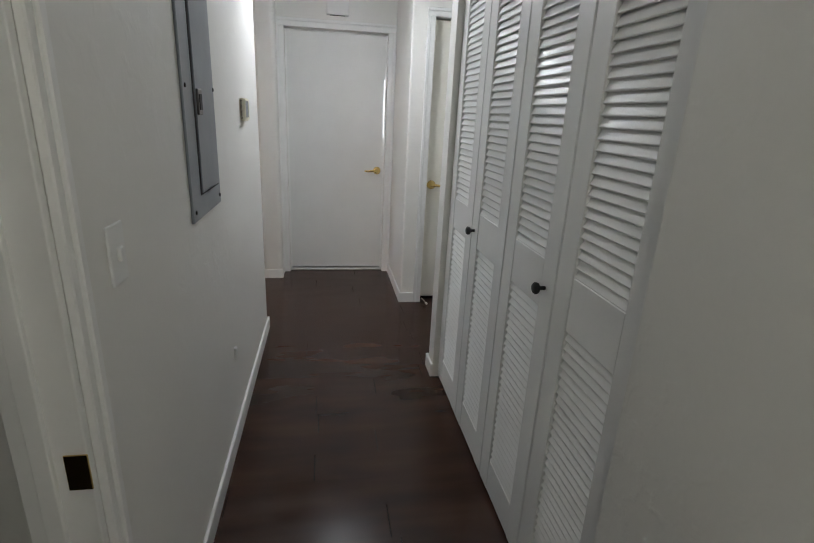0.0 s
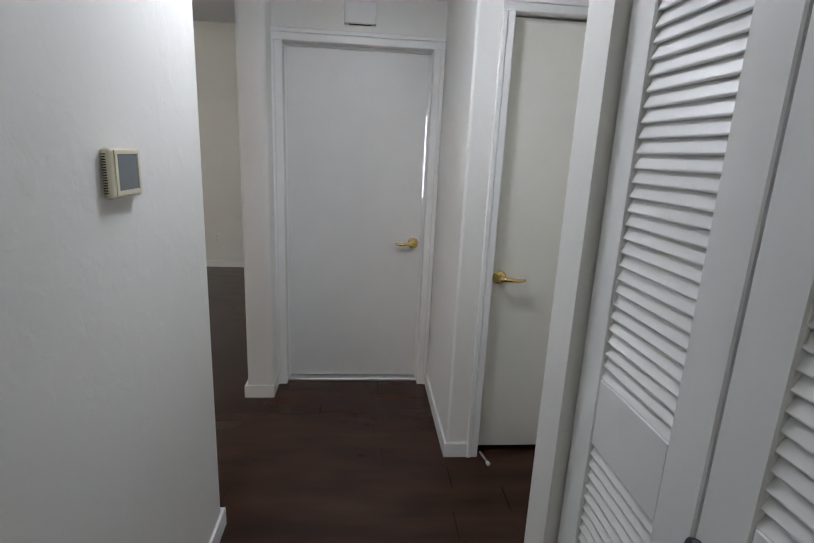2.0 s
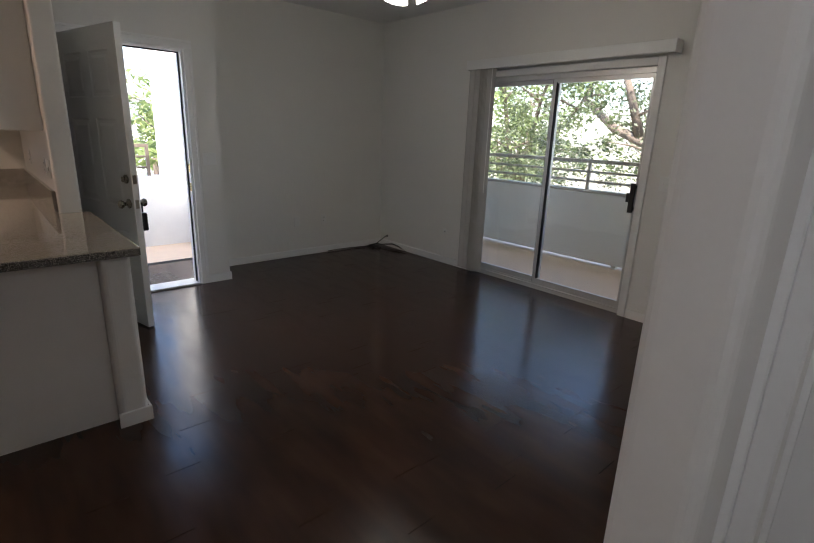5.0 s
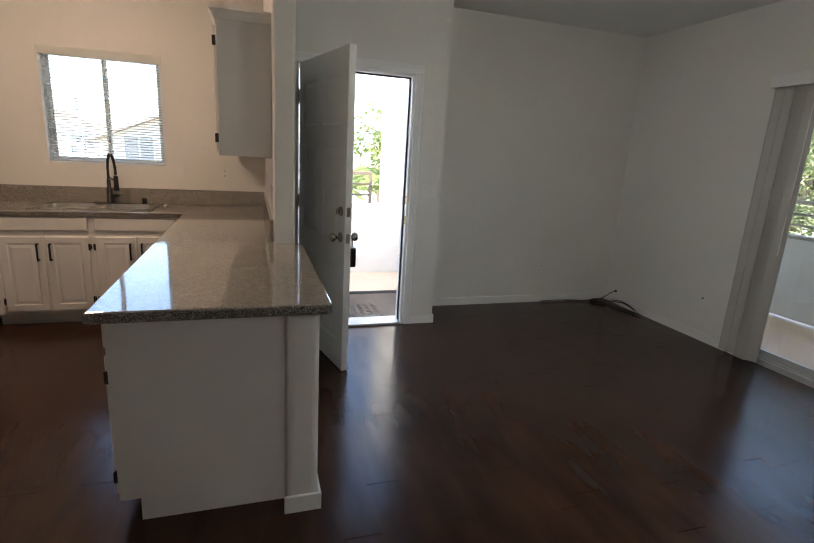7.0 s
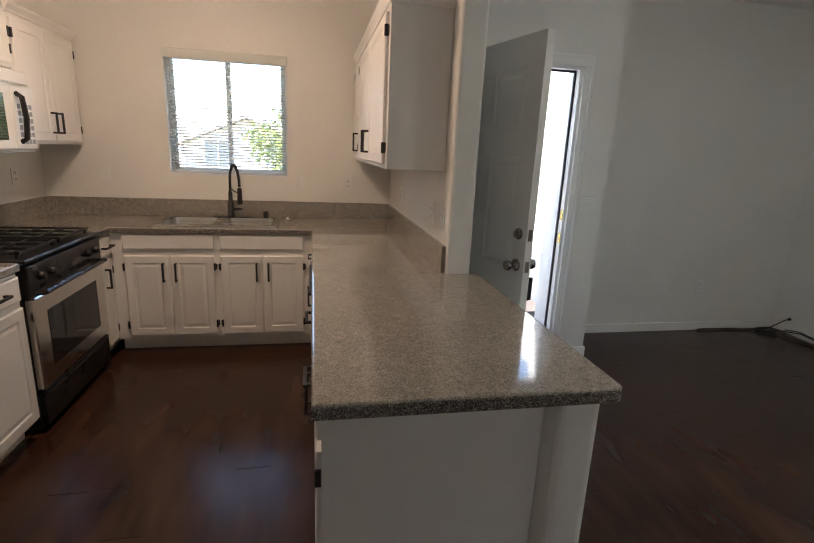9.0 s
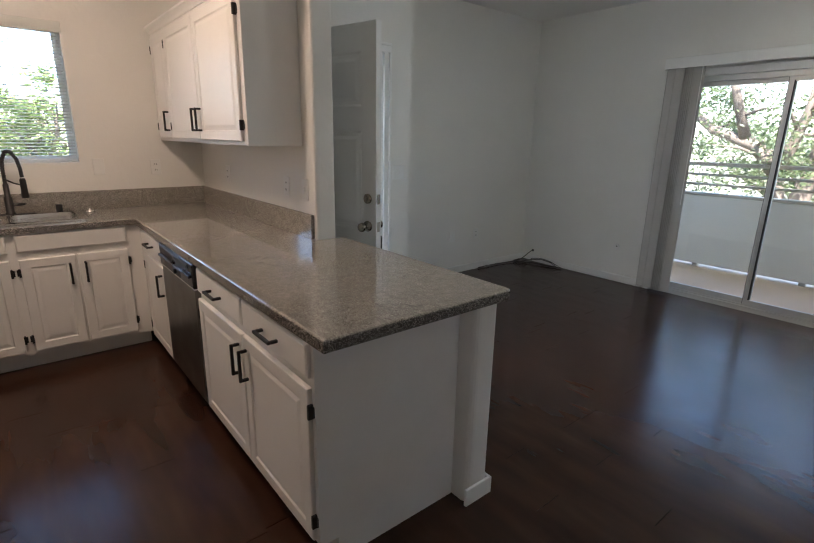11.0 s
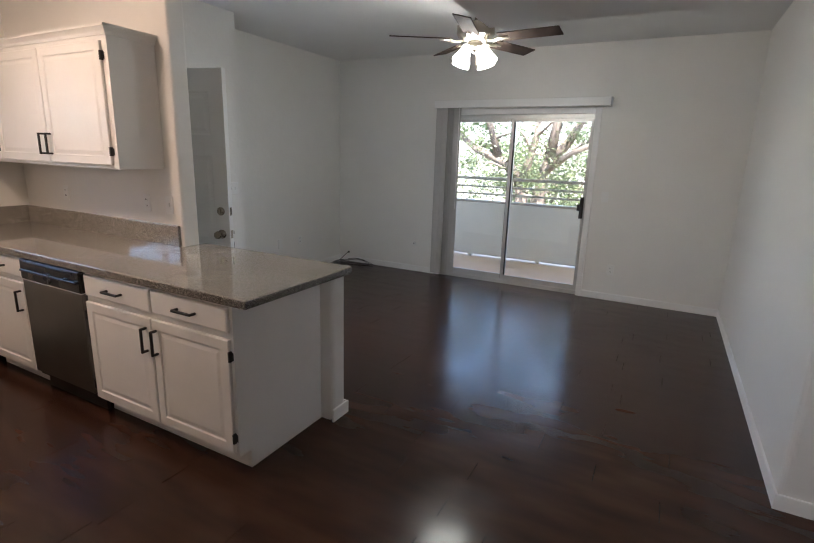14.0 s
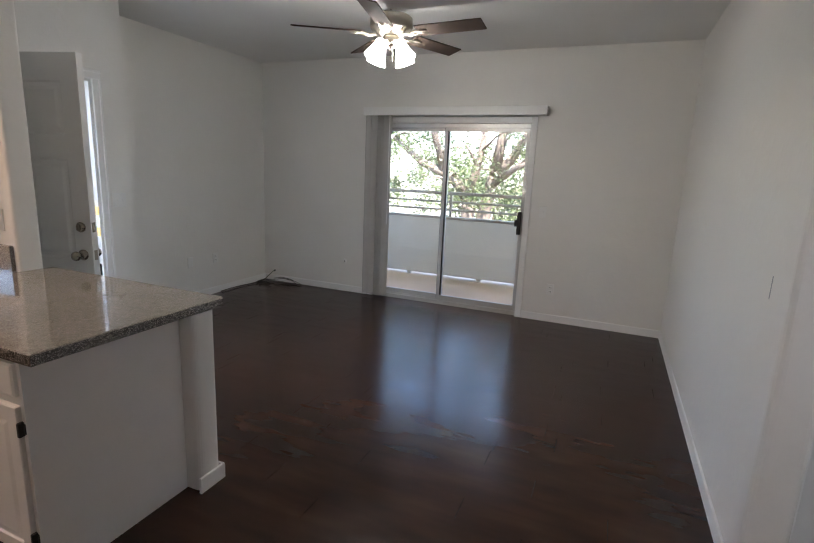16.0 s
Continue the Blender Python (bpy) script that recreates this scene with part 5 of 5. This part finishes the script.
def tree(name, base, height, spread, seed, leaf_mat, size, clusters, per, lean=(0, 0), trunk=0.2, fork=0.45, label="", low=0.35):
    rng = random.Random(seed)
    t = thing(name, pose(*base), label, "tree")
    fh = height * fork
    bm = tube([(0, 0, -0.1), (0.05, 0.02, fh * 0.5), (lean[0] * 0.5, lean[1] * 0.5, fh)], [trunk, trunk * 0.85, trunk * 0.7], 12)
    tips = []
    for k in range(7):
        a = k * 2.4 + rng.uniform(-0.3, 0.3)
        out = spread * rng.uniform(0.35, 0.75)
        p0 = Vector((lean[0] * 0.5, lean[1] * 0.5, fh * rng.uniform(0.86, 1.0)))
        p3 = Vector((lean[0] + out * math.cos(a), lean[1] + out * math.sin(a), height * rng.uniform(0.7, 0.98)))
        p1 = p0.lerp(p3, 0.35) + Vector((rng.uniform(-0.25, 0.25), rng.uniform(-0.25, 0.25), 0.1))
        p2 = p0.lerp(p3, 0.7) + Vector((rng.uniform(-0.3, 0.3), rng.uniform(-0.3, 0.3), 0.15))
        r = trunk * rng.uniform(0.35, 0.6)
        tube([p0, p1, p2, p3], [r, r * 0.7, r * 0.45, r * 0.15], 8, bm)
        tips += [p1, p2, p3]
        for q in (p1, p2):
            for _ in range(2):
                e = q + Vector((rng.uniform(-1, 1), rng.uniform(-1, 1), rng.uniform(0.0, 0.9))) * spread * 0.35
                tube([q, q.lerp(e, 0.5) + Vector((0, 0, 0.12)), e], [r * 0.4, r * 0.25, r * 0.08], 6, bm)
                tips.append(e)
    part("trunk", bm, M_BARK, t, "rough brown forked trunk", True)
    spots = []
    for i in range(clusters):
        c = Vector(rng.choice(tips)) + Vector((rng.gauss(0, 0.16), rng.gauss(0, 0.16), rng.gauss(0, 0.13))) * spread
        if c.z < height * low:
            c.z = height * low + rng.uniform(0, 0.3) * height
        spots.append((c, spread * 0.16, per))
    verts, faces = leaves(spots, rng, size)
    me = bpy.data.meshes.new("crown")
    me.from_pydata(verts, [], faces)
    me.materials.append(leaf_mat)
    part("crown", me, leaf_mat, t, "loose crown of small green leaves")
    return t


def fork_tree(base, limbs, seed):
    """A tree with drawn-out limbs: each limb is its start radius and its points."""
    rng = random.Random(seed)
    t = thing("tree", pose(*base), "spreading green tree with a forked trunk beyond the balcony", "tree")
    bm, tips = bmesh.new(), []
    for r, pts in limbs:
        tube(pts, [r * (1 - 0.75 * i / len(pts)) for i in range(len(pts))], 10, bm)
        for p, q in zip(pts, pts[1:]):
            if q[2] > 4.6:
                for f in (0.5, 1.0):
                    c = Vector(p).lerp(Vector(q), f)
                    e = c + Vector((rng.uniform(-1, 1), rng.uniform(-1, 1), rng.uniform(0.0, 0.8))) * 0.9
                    tube([c, c.lerp(e, 0.5) + Vector((0, 0, 0.08)), e], [0.045, 0.03, 0.01], 6, bm)
                    tips.append(e)
    part("trunk", bm, M_BARK, t, "pale brown forked trunk and limbs", True)
    spots = [(e, 0.4, 110) for e in tips]
    for _ in range(330):
        p = Vector((rng.uniform(-5.2, 4.2), rng.uniform(-1.5, 2.5), rng.uniform(3.2, 8.2)))
        if rng.random() < 0.05 + 0.2 * abs(p.x + 0.2) or p.z > 6.6 or (p.z < 4.3 and rng.random() < 0.5):
            spots.append((p, rng.uniform(0.25, 0.55), 170))
    verts, faces = leaves(spots, rng, 0.052)
    me = bpy.data.meshes.new("crown")
    me.from_pydata(verts, [], faces)
    me.materials.append(M_LEAF)
    part("crown", me, M_LEAF, t, "loose crown of small green leaves")


fork_tree((-4.6, 15.5, GROUND), (
    (0.26, ((-0.15, 0, -0.1), (-0.15, 0, 3.4), (-0.25, 0, 4.2))),
    (0.17, ((-0.25, 0, 4.1), (-0.75, 0.2, 4.62), (-1.7, 0.3, 4.97), (-2.7, 0.5, 5.7))),
    (0.12, ((-1.0, 0.2, 4.8), (-1.25, 0, 5.7), (-1.6, -0.3, 6.9))),
    (0.14, ((-0.2, 0, 4.1), (-0.05, -0.2, 4.5), (0.15, -0.2, 5.3), (0.3, -0.3, 6.6))),
    (0.24, ((0.24, 0.1, -0.1), (0.24, 0.1, 3.5), (0.4, 0.1, 4.5), (0.5, 0.1, 4.9))),
    (0.16, ((0.48, 0.1, 4.75), (0.62, 0, 5.7), (0.75, 0.1, 7.2))),
    (0.15, ((0.48, 0.1, 4.75), (0.85, 0.2, 5.1), (1.25, 0.2, 5.8), (2.0, 0.3, 7.0))),
    (0.1, ((0.38, 0.1, 4.4), (1.1, -0.4, 4.9), (2.3, -0.6, 5.4)))), 31)
tree("tree", (-11.5, 19.0, GROUND), 7.6, 4.5, 8, M_LEAF2, 0.1, 100, 60, (0, 0), 0.25, 0.35, "bright green tree beyond the balcony", 0.2)
tree("tree", (-6.0, 24.0, GROUND), 6.2, 4.6, 18, M_LEAF, 0.1, 100, 70, (0, 0), 0.22, 0.35, "pale green tree in the distance beyond the balcony", 0.3)
tree("tree", (1.5, 20.0, GROUND), 8.0, 4.5, 9, M_LEAF, 0.1, 110, 70, (0, 0), 0.25, 0.35, "green tree beyond the balcony", 0.2)
tree("tree", (-19.0, 9.8, GROUND), 7.0, 3.4, 12, M_LEAF2, 0.11, 150, 60, (0, 0), 0.2, 0.35, "dense bright green tree beyond the landing", 0.25)
tree("tree", (-18.0, 3.0, GROUND), 6.4, 2.0, 15, M_LEAF2, 0.09, 110, 60, (0, 0), 0.16, 0.35, "small dense green tree outside the kitchen window", 0.2)


def palm(base, height, seed):
    rng = random.Random(seed)
    t = thing("palm", pose(*base), "young palm with arching yellow-green fronds", "palm tree")
    part("trunk", tube([(0, 0, -0.1), (0.04, 0, height * 0.5), (0.0, 0.03, height)], [0.12, 0.1, 0.09], 10), M_BARK, t, "", True)
    for k in range(13):
        a, up = k * 2.4, rng.uniform(0.2, 0.9)
        verts, faces, last = [], [], None
        for i in range(9):
            s = i / 8 * 1.5
            c = Vector((math.cos(a) * s * (1.1 - up * 0.3), math.sin(a) * s * (1.1 - up * 0.3), height + up * s - 0.45 * s * s))
            side = Vector((-math.sin(a), math.cos(a), 0))
            for sg in (-1, 1):
                for q in (0, 0.09):
                    d = side * sg * 0.34 * (1 - abs(i / 8 - 0.4)) + Vector((math.cos(a), math.sin(a), 0)) * 0.2 - Vector((0, 0, 0.12))
                    p = c + Vector((math.cos(a), math.sin(a), 0)) * q
                    n = len(verts)
                    verts += [p, p + d * 0.5 + Vector((0, 0, 0.03)), p + d, p + d * 0.5 - Vector((0, 0, 0.03))]
                    faces.append((n, n + 1, n + 2, n + 3))
        me = bpy.data.meshes.new("frond")
        me.from_pydata(verts, [], faces)
        me.materials.append(M_LEAF2)
        part("frond", me, M_LEAF2, t)


palm((-11.2, 6.4, GROUND), 4.0, 2)
palm((-12.4, 5.4, GROUND), 3.5, 5)


def house(m, w, d, h, rise, label):
    """A white gabled house: walls, roof with eaves, windows, chimney; its gable faces +x."""
    hs = thing("house", m, label, "house")
    bm = bmesh.new()
    pr = [(-w / 2, 0), (w / 2, 0), (w / 2, h), (0, h + rise), (-w / 2, h)]
    lo = [[bm.verts.new((x, y, z)) for y, z in pr] for x in (0, -d)]
    for i in range(5):
        bm.faces.new([lo[0][i], lo[0][(i + 1) % 5], lo[1][(i + 1) % 5], lo[1][i]])
    for f in lo:
        bm.faces.new(f)
    part("wall", bm, M_STUCCO, hs)
    for s in (-1, 1):
        bm = bmesh.new()
        e = 0.45
        y1, z1 = s * (w / 2 + e), h - rise * e / (w / 2)
        loops = [[bm.verts.new(p) for p in ((x, 0, h + rise + 0.02), (x, y1, z1 + 0.02), (x, y1, z1 + 0.16), (x, 0, h + rise + 0.16))] for x in (0.5, -d - 0.4)]
        for i in range(4):
            bm.faces.new([loops[0][i], loops[0][(i + 1) % 4], loops[1][(i + 1) % 4], loops[1][i]])
        for f in loops:
            bm.faces.new(f)
        part("roof", bm, M_ROOF, hs, "grey tiled roof slope")
    part("chimney", boxes((-d * 0.4, -d * 0.4 + 0.6, 0.3, 1.0, h + rise * 0.5, h + rise + 0.7)), M_STUCCO, hs)
    for y in (-w * 0.24, w * 0.24):
        for z in (1.0, 3.6):
            if z + 1.2 < h + 0.4:
                win = part("window", slab("x", [y - 0.6, y + 0.6], [z, z + 1.2], 0.002, 0.06, [(y - 0.53, y - 0.03, z + 0.07, z + 1.13), (y + 0.03, y + 0.53, z + 0.07, z + 1.13)]), M_TRIM, hs)
                part("pane", boxes((0.003, 0.02, y - 0.53, y + 0.53, z + 0.07, z + 1.13)), M_FARGLASS, win)
    return hs


house(pose(-24, 0.6, GROUND), 5.2, 9, 4.6, 1.1, "white gabled house with a grey roof")
house(pose(-30, -6.5, GROUND), 9.0, 10, 4.6, 1.5, "long white house with a grey roof")
house(pose(-38, 12.0, GROUND), 10.0, 10, 4.8, 1.6, "white house with a grey roof among trees")

# ---- floor ----
tagged(part("subfloor", boxes((-5.98, 1.35, -0.9, 7.75, -0.25, -0.012), (-2.2, -0.5, -0.9, 1.12, -0.012, -0.0002)), M_SUB), "dark floor slab", "floor slab", kind="structure")
floor = thing("floor", pose(0, 0, 0), "dark brown wood-look plank floor with a satin sheen", "floor", kind="structure")
PW, PL = 0.152, 1.22
mesh_of = {}


def plank(x0, x1, y0, y1):
    key = (round(x1 - x0, 3), round(y1 - y0, 3))
    if key not in mesh_of:
        bm = boxes((0.0011, key[0] - 0.0011, 0.0, key[1], -0.011, 0.0))
        round_edges(bm, lambda c: c.z > -0.001, 0.001, 1, 1)
        mesh_of[key] = finish("plank", bm, M_PLANK)
    ob = part("plank", mesh_of[key], M_PLANK, floor)
    ob.location = (x0, y0, 0)


rng = random.Random(21)
y = -0.75
while y < 7.7:
    x_lo, x_hi = (-5.83 if y > 1.2 else -0.5), (1.3 if y < 3.7 else (0.7 if y < 4.6 else -0.45))
    x = x_lo - rng.choice((0.0, 0.3, 0.6, 0.9)) - rng.uniform(0, 0.1)
    while x < x_hi:
        a, b = max(x, x_lo), min(x + PL, x_hi)
        if b - a > 0.04:
            plank(a, b, y, min(y + PW, 7.75))
        x += PL
    y += PW
